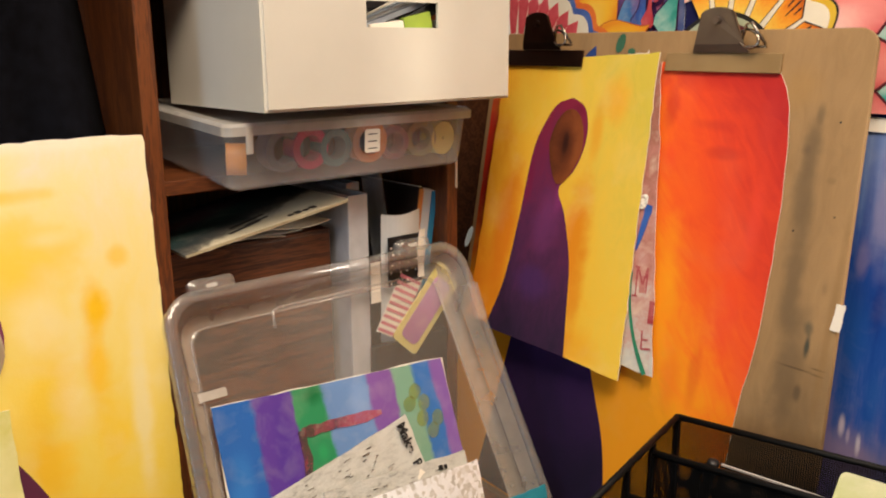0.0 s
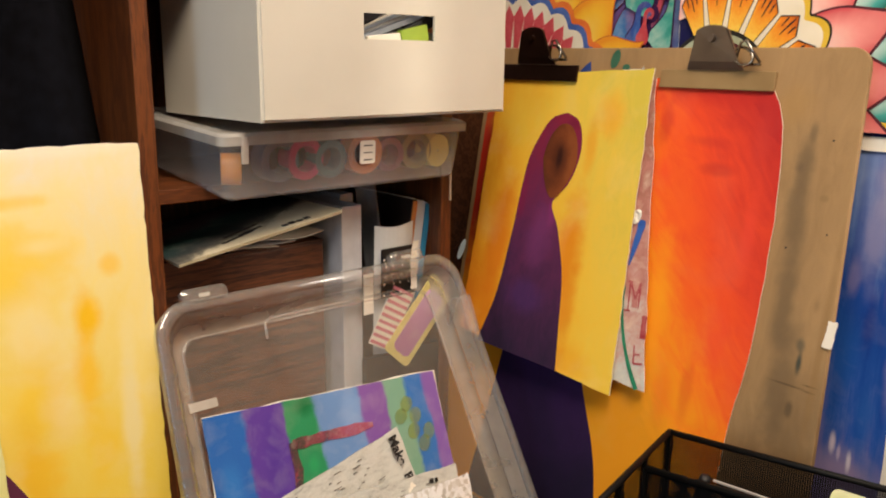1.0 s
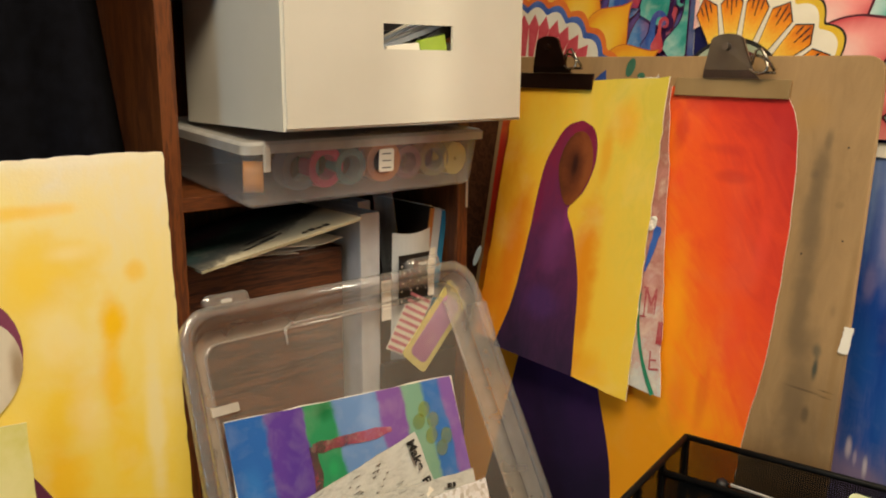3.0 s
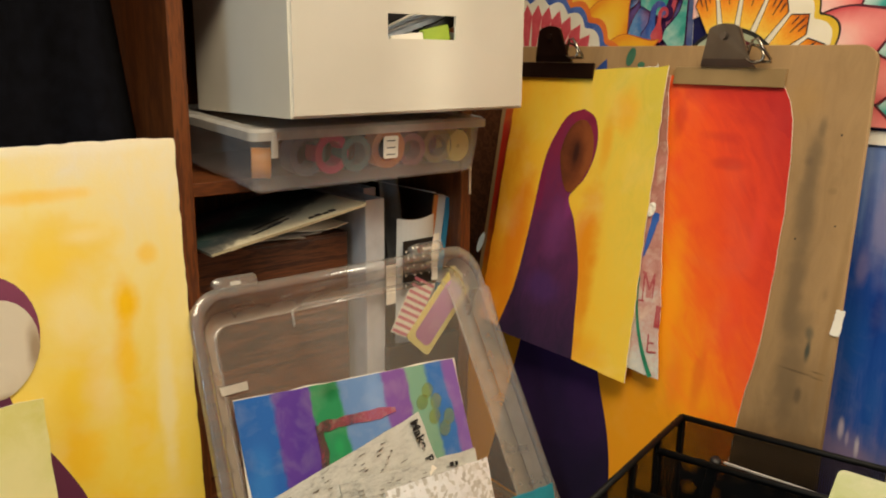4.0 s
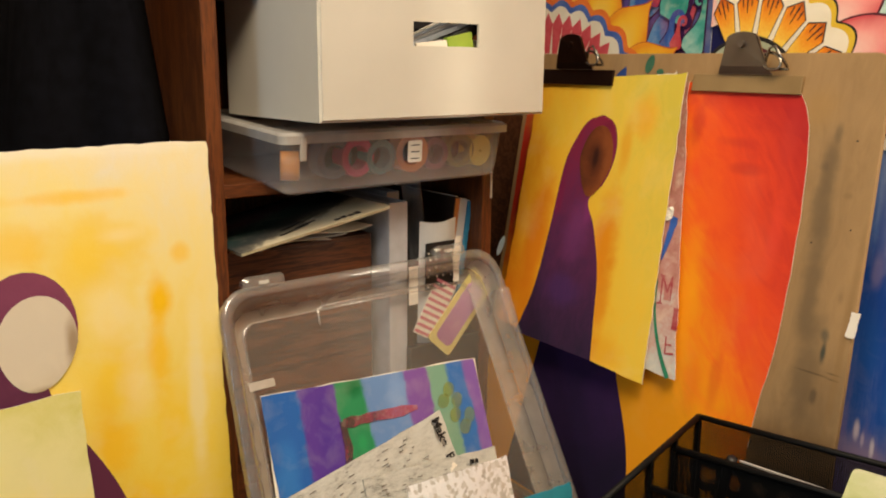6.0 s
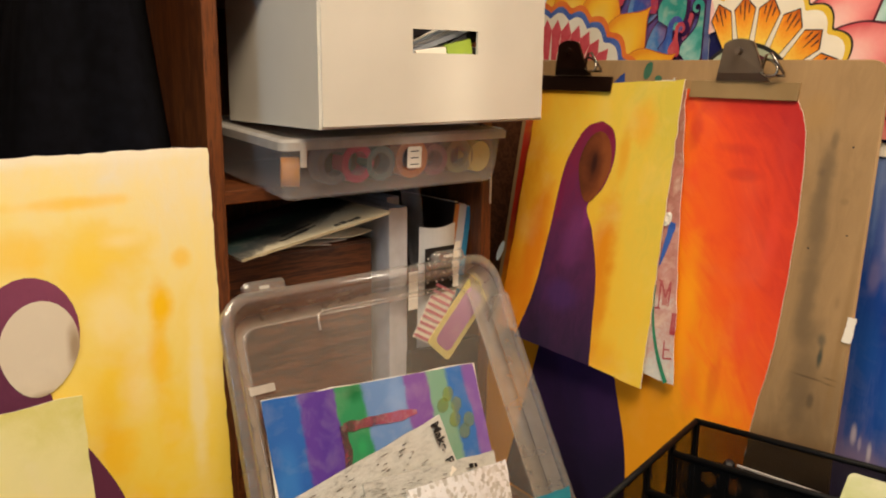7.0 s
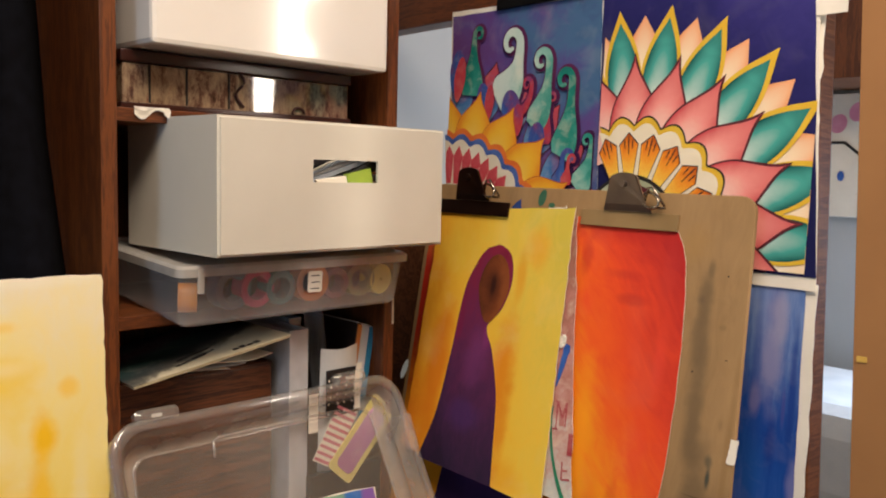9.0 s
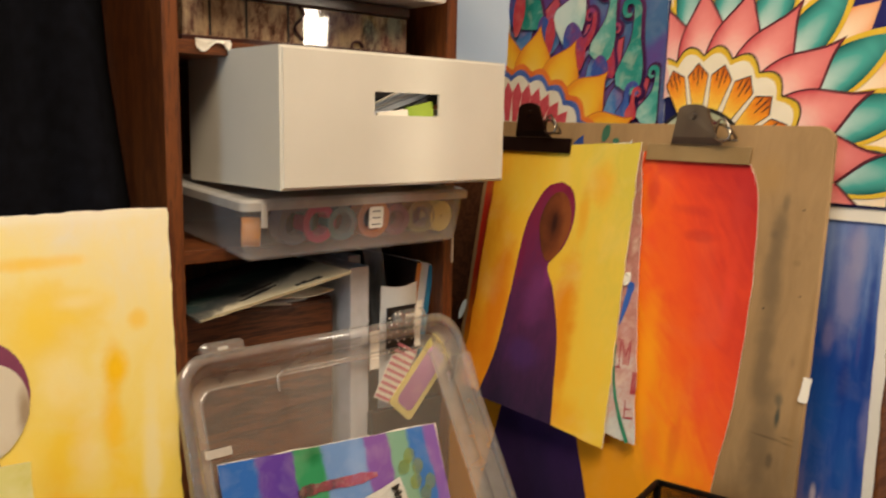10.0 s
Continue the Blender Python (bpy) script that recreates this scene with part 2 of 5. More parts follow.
def rounded(u0, u1, v0, v1, r, w, seg=6):
    """A rounded rectangle as points, at height w."""
    out = []
    for cx, cy, a0 in ((u1 - r, v1 - r, 0), (u0 + r, v1 - r, 90), (u0 + r, v0 + r, 180), (u1 - r, v0 + r, 270)):
        for i in range(seg + 1):
            a = radians(a0 + 90 * i / seg)
            out.append((cx + r * math.cos(a), cy + r * math.sin(a), w))
    return out


def loft(rings, cap=True, bm=None):
    bm = bm or bmesh.new()
    vs = [[bm.verts.new(p) for p in ring] for ring in rings]
    n = len(vs[0])
    for a, b in zip(vs, vs[1:]):
        for j in range(n):
            bm.faces.new((a[j], a[(j + 1) % n], b[(j + 1) % n], b[j]))
    if cap:
        bm.faces.new(vs[-1])
    return bm


def frame_of(o, right, normal):
    n = Vector(normal).normalized()
    r = Vector(right)
    r = (r - n * r.dot(n)).normalized()
    u = n.cross(r)
    m = Matrix((r, u, n)).transposed().to_4x4()
    m.translation = o
    return m


def sheet(fn, nu=14, nv=18, thick=0.0008, ragged=0.0, seed=0):
    """Paper: fn(s, t) gives the place for s across and t down, with worn edges."""
    bm = bmesh.new()
    rnd = random.Random(seed)
    front, back = [], []
    for j in range(nv + 1):
        fr, bk = [], []
        for i in range(nu + 1):
            p = Vector(fn(i / nu, j / nv))
            if ragged and (i in (0, nu) or j in (0, nv)):
                p += Vector((rnd.uniform(-1, 1), rnd.uniform(-1, 1), 0)) * ragged
            fr.append(bm.verts.new(p))
            bk.append(bm.verts.new(p - Vector((0, 0, thick))))
        front.append(fr)
        back.append(bk)
    for j in range(nv):
        for i in range(nu):
            bm.faces.new((front[j][i], front[j + 1][i], front[j + 1][i + 1], front[j][i + 1]))
            bm.faces.new((back[j][i], back[j][i + 1], back[j + 1][i + 1], back[j + 1][i]))
    rim = [(j, 0) for j in range(nv)] + [(nv, i) for i in range(nu)] + [(j, nu) for j in range(nv, 0, -1)] + [(0, i) for i in range(nu, 0, -1)]
    for (j, i), (l, k) in zip(rim, rim[1:] + rim[:1]):
        bm.faces.new((front[j][i], back[j][i], back[l][k], front[l][k])).material_index = 1
    return bm


def spline(pts, x):
    """Smooth run through a few (x, y) pairs."""
    if x <= pts[0][0]:
        return pts[0][1]
    for i in range(len(pts) - 1):
        (x0, y0), (x1, y1) = pts[i], pts[i + 1]
        if x <= x1:
            m0 = (y1 - pts[i - 1][1]) / (x1 - pts[i - 1][0]) if i else (y1 - y0) / (x1 - x0)
            m1 = (pts[i + 2][1] - y0) / (pts[i + 2][0] - x0) if i + 2 < len(pts) else (y1 - y0) / (x1 - x0)
            h, s = x1 - x0, (x - x0) / (x1 - x0)
            return y0 * (2 * s ** 3 - 3 * s * s + 1) + h * m0 * (s ** 3 - 2 * s * s + s) + y1 * (3 * s * s - 2 * s ** 3) + h * m1 * (s ** 3 - s * s)
    return pts[-1][1]


def band(left, right, v0, v1, warp, lift, rows=30, cols=6):
    """A painted form between two edges, laid on a sheet."""
    bm = bmesh.new()
    g = []
    for j in range(rows + 1):
        v = v0 + (v1 - v0) * j / rows
        a, b = spline(left, -v), spline(right, -v)
        g.append([bm.verts.new(warp(a + (b - a) * i / cols, v, lift)) for i in range(cols + 1)])
    for j in range(rows):
        for i in range(cols):
            bm.faces.new((g[j][i], g[j + 1][i], g[j + 1][i + 1], g[j][i + 1]))
    return bm


def oval(cu, cv, a, b, turn, warp, lift, point=0.0, n=28, rings=3):
    bm = bmesh.new()
    c, s = math.cos(radians(turn)), math.sin(radians(turn))
    loops = []
    for k in range(1, rings + 1):
        lp = []
        for i in range(n):
            t = 2 * math.pi * i / n
            x, y = a * math.cos(t) * k / rings, b * math.sin(t) * k / rings
            x *= 1 - point * max(0, -y / b)
            lp.append(bm.verts.new(warp(cu + c * x - s * y, cv + s * x + c * y, lift)))
        loops.append(lp)
    mid = bm.verts.new(warp(cu, cv, lift))
    for i in range(n):
        bm.faces.new((mid, loops[0][i], loops[0][(i + 1) % n]))
        for p, q in zip(loops, loops[1:]):
            bm.faces.new((p[i], q[i], q[(i + 1) % n], p[(i + 1) % n]))
    return bm


def ribbon(pts, r):
    """A flat brush stroke along points."""
    bm = bmesh.new()
    prev = None
    n = len(pts)
    for i in range(n):
        a, c = Vector(pts[max(0, i - 1)]), Vector(pts[min(n - 1, i + 1)])
        d = (c - a).normalized()
        h = (r[i] if isinstance(r, (list, tuple)) else r) * (0.85 + 0.3 * noise.noise(Vector(pts[i]) * 90))
        side = Vector((-d.y, d.x, 0)).normalized() * h
        cur = (bm.verts.new(Vector(pts[i]) + side), bm.verts.new(Vector(pts[i]) - side))
        if prev:
            bm.faces.new((prev[0], cur[0], cur[1], prev[1]))
        prev = cur
    return bm


def flat(u, v, w):
    return (u, v, w)


OGEE = ((0, 0.86), (0.2, 1.0), (0.38, 0.98), (0.54, 0.82), (0.69, 0.51), (0.84, 0.20), (1.0, 0.0))
LANCE = ((0, 0.60), (0.25, 0.90), (0.45, 1.0), (0.62, 0.88), (0.78, 0.58), (0.90, 0.26), (1.0, 0.0))


def letters(text, size, x, y, z, turn, mat, parent, bold=0.0):
    """A word in the built-in font as a flat mesh part."""
    cu = bpy.data.curves.new("word", "FONT")
    cu.body, cu.size, cu.offset = text, size, bold
    tmp = bpy.data.objects.new("word", cu)
    me = bpy.data.meshes.new_from_object(tmp)
    bpy.data.objects.remove(tmp)
    me.materials.clear()
    me.materials.append(mat)
    ob = new("printed_word", me)
    ob.parent, ob.matrix_basis = parent, pose(x, y, z, 0, 0, turn)
    return ob


def leaf(length, width, rim, belly=1.5, n=18, cusp=0.8, profile=None):
    """A flat pointed petal along +y from its base, with a painted rim as second material."""
    bm = bmesh.new()

    def half(t, grow):
        if profile:
            return max(0.0, width / 2 * spline(profile, t) - grow)
        x = width / 2 * (math.sin(math.pi * min(1, t ** (0.5 + belly * 0.4))) ** cusp)
        return max(0.0, x * (1 - 0.15 * t) - grow)
    rows = []
    for j in range(n + 1):
        t = j / n
        y = length * t
        yi = length * (0.02 + t * (1 - 0.02 - 1.8 * rim / length))
        o, i = half(t, 0), half(t, rim)
        rows.append([bm.verts.new((-o, y, 0)), bm.verts.new((-i, yi, 0)), bm.verts.new((i, yi, 0)), bm.verts.new((o, y, 0))])
    for a, b in zip(rows, rows[1:]):
        for k in range(3):
            f = bm.faces.new((a[k], a[k + 1], b[k + 1], b[k]))
            f.material_index = 0 if k == 1 else 1
    last = rows[-1]
    f = bm.faces.new((last[0], last[1], last[2], last[3])) if (last[0].co - last[3].co).length > 1e-6 else None
    bmesh.ops.remove_doubles(bm, verts=bm.verts, dist=1e-6)
    return bm


# ---- room ----
def slab(name, x0, x1, y0, y1, z0, z1, mat):
    return tagged(link(name, box(x0, x1, y0, y1, z0, z1), mat), kind="structure")


slab("floor", -2.6, 2.1, -3.1, 0.5, -0.1, 0.0, FLOOR)
slab("ceiling", -2.6, 2.1, -3.1, 0.5, 2.4, 2.5, CEIL)
slab("wall_north", -2.6, 2.1, 0.4, 0.5, 0.0, 2.4, WALL)
slab("wall_south", -2.6, 2.1, -3.1, -3.0, 0.0, 2.4, WALL)
slab("wall_west", -2.6, -2.5, -3.0, 0.4, 0.0, 2.4, WALL)
for y0, y1, z0, z1 in ((-3.0, -1.05, 0.0, 2.4), (-0.5, 0.4, 0.0, 2.4), (-1.05, -0.5, 0.0, 0.95), (-1.05, -0.5, 1.5, 2.4)):
    slab("wall_east", 2.0, 2.1, y0, y1, z0, z1, WALL)

# ---- table under the art things ----
TABLE_Z = 0.66
table = thing("work_table", "dark brown wooden work table against the bookcase", "table", pose(0, 0, 0))
part("tabletop", box(-0.75, 0.62, -0.74, -0.006, TABLE_Z - 0.03, TABLE_Z, 0.004), WOOD_H, table)
for lx, ly in ((-0.7, -0.69), (0.56, -0.69), (-0.7, -0.06), (0.56, -0.06)):
    part("leg", box(lx - 0.025, lx + 0.025, ly - 0.025, ly + 0.025, 0, TABLE_Z - 0.03, 0.003), WOOD_V, table)

# ---- bookcase ----
CASE_D = 0.27
case = thing("bookcase", "narrow dark walnut-brown wooden bookcase with full shelves", "bookcase", pose(0, 0, 0))
part("side_panel", box(-0.018, 0, 0, CASE_D, 0, 1.98, 0.0015), WOOD_V, case)
part("side_panel", box(0.377, 0.395, 0, CASE_D, 0, 1.98, 0.0015), WOOD_V, case)
part("back_panel", box(0, 0.377, CASE_D - 0.006, CASE_D, 0.05, 1.96), WOOD_V, case)
for zt in (0.08, 0.44, 0.80, 1.163, 1.391, 1.66, 1.97):
    part("shelf", box(0, 0.377, 0.002, CASE_D - 0.006, zt - 0.015, zt, 0.001), WOOD_H, case)
# thin pale strip that paints the line of light along the right upright
part("edge_highlight", box(0.3915, 0.3945, -0.0012, 0.0004, 1.113, 1.150, 0.0004), plain("edge_highlight_tone", "CDBFA4", "DDD0B6", 40, 0.7), case, "pale strip painting the line of light on the edge")
part("plinth", box(0, 0.377, 0.012, 0.03, 0, 0.065), WOOD_H, case)


# ---- white carton with a hand hole ----
def carton(name, label, w, h, d, mat, slot=None, bev=0.004):
    """Open at y = 0 face with a hole where slot (x0, x1, z0, z1) says; origin at the front left foot."""
    th = thing(name, label, "box")
    xs, zs = ([0, slot[0], slot[1], w], [0, slot[2], slot[3], h]) if slot else ([0, w], [0, h])
    bm = bmesh.new()
    k = 0.003
    front = [[bm.verts.new((x, 0, z)) for x in xs] for z in zs]
    inner = [[bm.verts.new((x, k, z)) for x in xs] for z in zs]
    for j in range(len(zs) - 1):
        for i in range(len(xs) - 1):
            if slot and (i, j) == (1, 1):
                a, b = front, inner
                for (p, q), (r, s) in (((1, 1), (1, 2)), ((1, 2), (2, 2)), ((2, 2), (2, 1)), ((2, 1), (1, 1))):
                    bm.faces.new((a[p][q], a[r][s], b[r][s], b[p][q]))
                continue
            bm.faces.new((front[j][i], front[j][i + 1], front[j + 1][i + 1], front[j + 1][i]))
            bm.faces.new((inner[j][i], inner[j + 1][i], inner[j + 1][i + 1], inner[j][i + 1]))
    n, m = len(xs) - 1, len(zs) - 1
    loop = [(0, i) for i in range(n)] + [(j, n) for j in range(m)] + [(m, i) for i in range(n, 0, -1)] + [(j, 0) for j in range(m, 0, -1)]
    for (j, i), (l, q) in zip(loop, loop[1:] + loop[:1]):
        bm.faces.new((front[j][i], inner[j][i], inner[l][q], front[l][q]))
    bmesh.ops.recalc_face_normals(bm, faces=bm.faces)
    edges = [e for e in bm.edges if all(abs(v.co.y) < 1e-6 for v in e.verts) and (all(abs(v.co.x) < 1e-6 for v in e.verts) or all(abs(v.co.x - w) < 1e-6 for v in e.verts) or all(abs(v.co.z) < 1e-6 for v in e.verts) or all(abs(v.co.z - h) < 1e-6 for v in e.verts))]
    bmesh.ops.bevel(bm, geom=edges, offset=k * 0.95, segments=3, affect="EDGES")
    part("front_panel", bm, mat, th)
    part("side_wall", box(0, k, k, d, 0, h), mat, th)
    part("side_wall", box(w - k, w, k, d, 0, h), mat, th)
    part("back_wall", box(k, w - k, d - k, d, 0, h), mat, th)
    part("base", box(k, w - k, k, d - k, 0, k), mat, th)
    return th, k


mid_box, k = carton("storage_box", "white cardboard storage box with an oblong hand hole", 0.333, 0.149, 0.205, WHITE_CARD, (0.121, 0.218, 0.080, 0.106))
mid_box.matrix_basis = pose(0.060, -0.106, 1.2345, 0, 0, 1.5)
# papers and a green-labelled pack inside, behind the hand hole
for i, (dz, turn, mt) in enumerate(((0.083, 0, PAPER), (0.096, 6, GREY_PLASTIC), (0.106, -5, BLACK))):
    stack = tagged(link("folder", box(-0.10, 0.10, -0.06, 0.06, -0.004, 0.004, 0.001), mt, pose(0.20 + 0.01 * i, -0.02 + 0.012 * i, 1.2335 + dz, 8, 10 - 9 * i, turn)), "loose papers and folders lying in the white box", "papers")
GREEN = plain("lime_green", "7C9A22", "A4BC34", 20, 0.5)
tagged(link("green_pack", box(-0.019, 0.019, -0.004, 0.004, -0.012, 0.012, 0.001), GREEN, pose(0.256, -0.0905, 1.3165, 0, -12, 1.5)), "lime green pack inside the white box", "pack")
SILVER = plain("pale_blue_grey", "9AA4B4", "C2CAD6", 30, 0.35)
for i in range(4):
    tagged(link("paper_strip", box(-0.07, 0.07, -0.003, 0.003, -0.0030, 0.0030, 0.0008), (SILVER, GREY_PLASTIC, SILVER, PAPER)[i], pose(0.226 + 0.010 * i, -0.080 + 0.006 * i, 1.326 + 0.0065 * i, 0, -17 - 2 * i, 2)), "pale strip of card standing slanted in the white box", "card strip", "strips in the white box")
tagged(link("white_pad", box(-0.026, 0.026, -0.002, 0.002, -0.03, 0.008, 0.001), PAPER, pose(0.218, -0.0915, 1.3125, 0, -6, 1.5)), "white paper pad inside the white box", "paper pad")
tagged(link("black_case", box(-0.026, 0.026, -0.003, 0.003, -0.007, 0.007, 0.001), BLACK, pose(0.266, -0.085, 1.3285, 0, -24, 1.5)), "black pen case lying in the white box", "pen case")

# upper glossy white box
up = thing("glossy_box", "glossy white plastic storage box on the shelf", "box", pose(0.026, -0.028, 1.4585))
part("body", box(0, 0.326, 0, 0.24, 0, 0.17, 0.006), WHITE_GLOSS, up)
part("lid", box(-0.003, 0.329, -0.003, 0.243, 0.171, 0.186, 0.004), WHITE_GLOSS, up)

# box printed like an old map, glossy
mm, ns, ls, p = base("map_print", 0.08, 0, 0.6)
tc = ns.new("ShaderNodeTexCoord")
mp = ns.new("ShaderNodeMapping")
mp.inputs["Scale"].default_value = (1.9, 1, 0.75)
ls.new(tc.outputs["Object"], mp.inputs["Vector"])
n1 = node(ns, "ShaderNodeTexNoise", Scale=30.0, Detail=9.0, Roughness=0.78, Distortion=0.25)
ls.new(mp.outputs[0], n1.inputs["Vector"])
r1 = ramp(ns, [(0.34, "2A1A16"), (0.43, "5A3E32"), (0.5, "86705A"), (0.6, "A08A6C"), (0.72, "7A4438")])
ls.new(n1.outputs[0], r1.inputs[0])
ls.new(r1.outputs[0], p.inputs["Base Color"])
p.inputs["Roughness"].default_value = 0.035
MAP = mm
map_box = thing("keepsake_box", "glossy keepsake box printed like a brown old map", "box", pose(0.018, 0.028, 1.3925))
part("body", box(0, 0.312, 0, 0.2, 0, 0.05, 0.002), MAP, map_box)
part("lid_edge", box(-0.003, 0.315, -0.003, 0.203, 0.0505, 0.0640, 0.002), plain("dark_red_board", "2A0F0A", "3C1811", 30, 0.3), map_box)
part("base_edge", box(-0.003, 0.315, -0.003, 0.203, 0.0002, 0.006, 0.001), plain("dark_red_base", "2A0F0A", "3C1811", 30, 0.3), map_box)
for sx in (0.03, 0.075, 0.13):
    part("strap", box(sx, sx + 0.0022, -0.0012, 0.0, 0.007, 0.05), INK, map_box)
part("cord", tube([(0.145 + 0.006 * math.sin(i * 0.9), -0.003, 0.05 - 0.005 * i) for i in range(9)], 0.0018, 6), plain("brown_cord", "3A1D18", "4C2A22", 40, 0.7), map_box, smooth=True)
part("cord", tube([(0.23 + 0.009 * math.cos(i * 0.5), -0.003, 0.008 + 0.007 * math.sin(i * 0.5)) for i in range(8)], 0.0018, 6), plain("brown_cord_b", "3A1D18", "4C2A22", 40, 0.7), map_box, smooth=True)
tagged(link("torn_tag", sheet(lambda s, t: (0.040 * s, 0.002 * math.sin(4 * s), -0.011 * t * (0.7 + 0.5 * math.sin(7 * s))), 10, 3, 0.0006, 0.0012, 4), PAPER, pose(0.018, -0.0015, 1.3925)), "torn scrap of white paper on the shelf edge", "paper scrap")

# ---- clear bin with rolls of tape ----
BIN_M = pose(0.041, 0.002, 1.1645, 3.4, 0, 0.5) @ pose(0, -0.057, 0)
bin_ = thing("plastic_bin", "clear frosted plastic bin holding rolls of coloured tape", "storage bin", BIN_M)
BW, BD, BH = 0.325, 0.235, 0.053


def ring_xy(inset, z, r=0.010):
    """A rim of the bin; its foot sags where it hangs over the shelf's edge."""
    sag = 0.0095 * max(0.0, 1 - z / 0.03)
    return [(x, y, z - sag * max(0.0, 1 - y / 0.054) ** 0.5) for x, y, _ in rounded(inset, BW - inset, inset, BD - inset, r, 0)]


part("body", loft([ring_xy(0.0015, BH), ring_xy(0.003, 0.03), ring_xy(0.006, 0.003), ring_xy(0.010, 0.0), [(x, max(y, 0.054), 0.0) for x, y, _ in ring_xy(0.0102, 0.0)]]), BIN, bin_, "frosted clear plastic body", smooth=False)
LIDM = clear("bin_lid_plastic", "C9C6C0", 0.62, 0.25)
part("lid", loft([ring_xy(-0.004, BH - 0.004), ring_xy(-0.004, BH + 0.005), ring_xy(0.0, BH + 0.008), ring_xy(0.012, BH + 0.008), ring_xy(0.016, BH + 0.006)]), LIDM, bin_, "milky lid with a raised rim")
part("latch", box(0.019, 0.027, -0.005, -0.001, 0.030, BH + 0.004, 0.002), SLOT_PLASTIC, bin_)
lab = part("sticker", loft([[(x, -0.0006 - w, z) for x, z, _ in rounded(0.166, 0.187, 0.019, 0.045, 0.003, 0)] for w in (0, 0.001)]), PAPER, bin_, "white paper sticker with grey print")
for i in range(3):
    part("print_bar", box(0.1705, 0.1825, -0.0022, -0.0017, 0.039 - 0.008 * i, 0.0402 - 0.008 * i), INK, lab)
TAPES = (("FFA000", 0.034, 0.0165, 200), ("6E7684", 0.075, 0.024, 0), ("D8306A", 0.107, 0.023, 0), ("4E7C80", 0.140, 0.021, 0), ("E8862A", 0.186, 0.024, 0), ("8C5560", 0.222, 0.020, 0), ("8E8A52", 0.262, 0.022, 0), ("F0DC6A", 0.297, 0.020, 0))
for i, (c, tx, tr, tw) in enumerate(TAPES):
    n = 24
    rings = []
    hole = tr * (0.62 if i not in (7,) else 0.12)
    for r_, y_ in ((hole, 0), (tr, 0), (tr, 0.02), (hole, 0.02), (hole, 0)):
        rings.append([(r_ * math.cos(2 * math.pi * a / n), y_, r_ * math.sin(2 * math.pi * a / n)) for a in range(n)])
    tp = link("tape_roll", loft(rings, cap=False), plain("tape_%d" % i, c, c, 30, 0.4), BIN_M @ pose(tx, 0.016 if tw == 0 else 0.026, 0.0035 + tr, 0, 0, tw * 0.35 + (i * 37) % 13 - 6))
    tagged(tp, "roll of coloured craft tape standing in the clear bin", "tape roll", "tape rolls in the bin")

# ---- lower compartment of the bookcase ----
crate = thing("wooden_crate", "dark grained wooden crate standing in the bookcase", "crate", pose(0.004, 0.035, 0.802))
part("front_board", box(0, 0.212, 0, 0.012, 0, 0.272, 0.001), WOOD_GRAIN, crate)
part("side_board", box(0, 0.01, 0.012, 0.2, 0, 0.272), WOOD_GRAIN, crate)
part("side_board", box(0.202, 0.212, 0.012, 0.2, 0, 0.272), WOOD_GRAIN, crate)
part("back_board", box(0.01, 0.202, 0.188, 0.2, 0, 0.272), WOOD_GRAIN, crate)
part("bottom_board", box(0.01, 0.202, 0.012, 0.188, 0, 0.01), WOOD_GRAIN, crate)
part("top_board", box(0.0, 0.212, 0.0, 0.2, 0.2722, 0.2762), WOOD_GRAIN, crate)
COVER = wash("comic_cover", [(0.0, "D2C8AA"), (0.20, "D8CFB2"), (0.28, "3A3A3C"), (0.5, "1E2A2E"), (0.68, "264C48"), (0.85, "5A3040"), (1.0, "20242C")], (-0.42, 1, 0), (-0.05, 0.12), 26, 0.10, pale=0.03, brush=0.07)
mag = thing("magazine", "worn comic magazine with a cream edge lying slanted on papers", "magazine", pose(0.010, -0.014, 1.082, 0, -9.5, 0))
part("page_block", box(0, 0.205, 0, 0.17, 0.002, 0.0052, 0.001), plain("cream_pages", "A89C7C", "BDB192", 60, 0.8), mag)
part("cover", box(-0.001, 0.206, -0.0005, 0.171, 0.0054, 0.0064, 0.0004), COVER, mag, "cream cover with dark comic art")
for bx, by, bl in ((0.060, 0.016, 0.045), (0.085, 0.026, 0.034), (0.07, 0.034, 0.05)):
    part("print_bar", box(0, bl, 0, 0.0035, 0.0065, 0.0070), INK, mag, "", pose(bx, by, 0, 0, 0, 14))
for i in range(4):
    part("print_bar", box(0.130 + 0.010 * i, 0.137 + 0.010 * i, 0.008, 0.013 + 0.003 * (i % 2), 0.0066, 0.0074), INK, mag)
for i, (px, tl, tw) in enumerate(((0.09, -2, 4), (0.12, -5, -6), (0.15, -1, 9))):
    tagged(link("loose_paper", sheet(lambda s, t: (0.1 * s - 0.05, 0.14 * t - 0.07, 0.004 * math.sin(4 * s + i)), 6, 6, 0.0008, 0.0, i), (PAPER, GREY_PLASTIC, PAPER)[i], pose(px, 0.085, 1.0835 + 0.0045 * i, 0, tl, tw)), "creased loose paper on top of the crate", "paper", "loose papers on the crate")
MILKY = clear("folder_plastic", "D2D4D8", 0.78, 0.35)
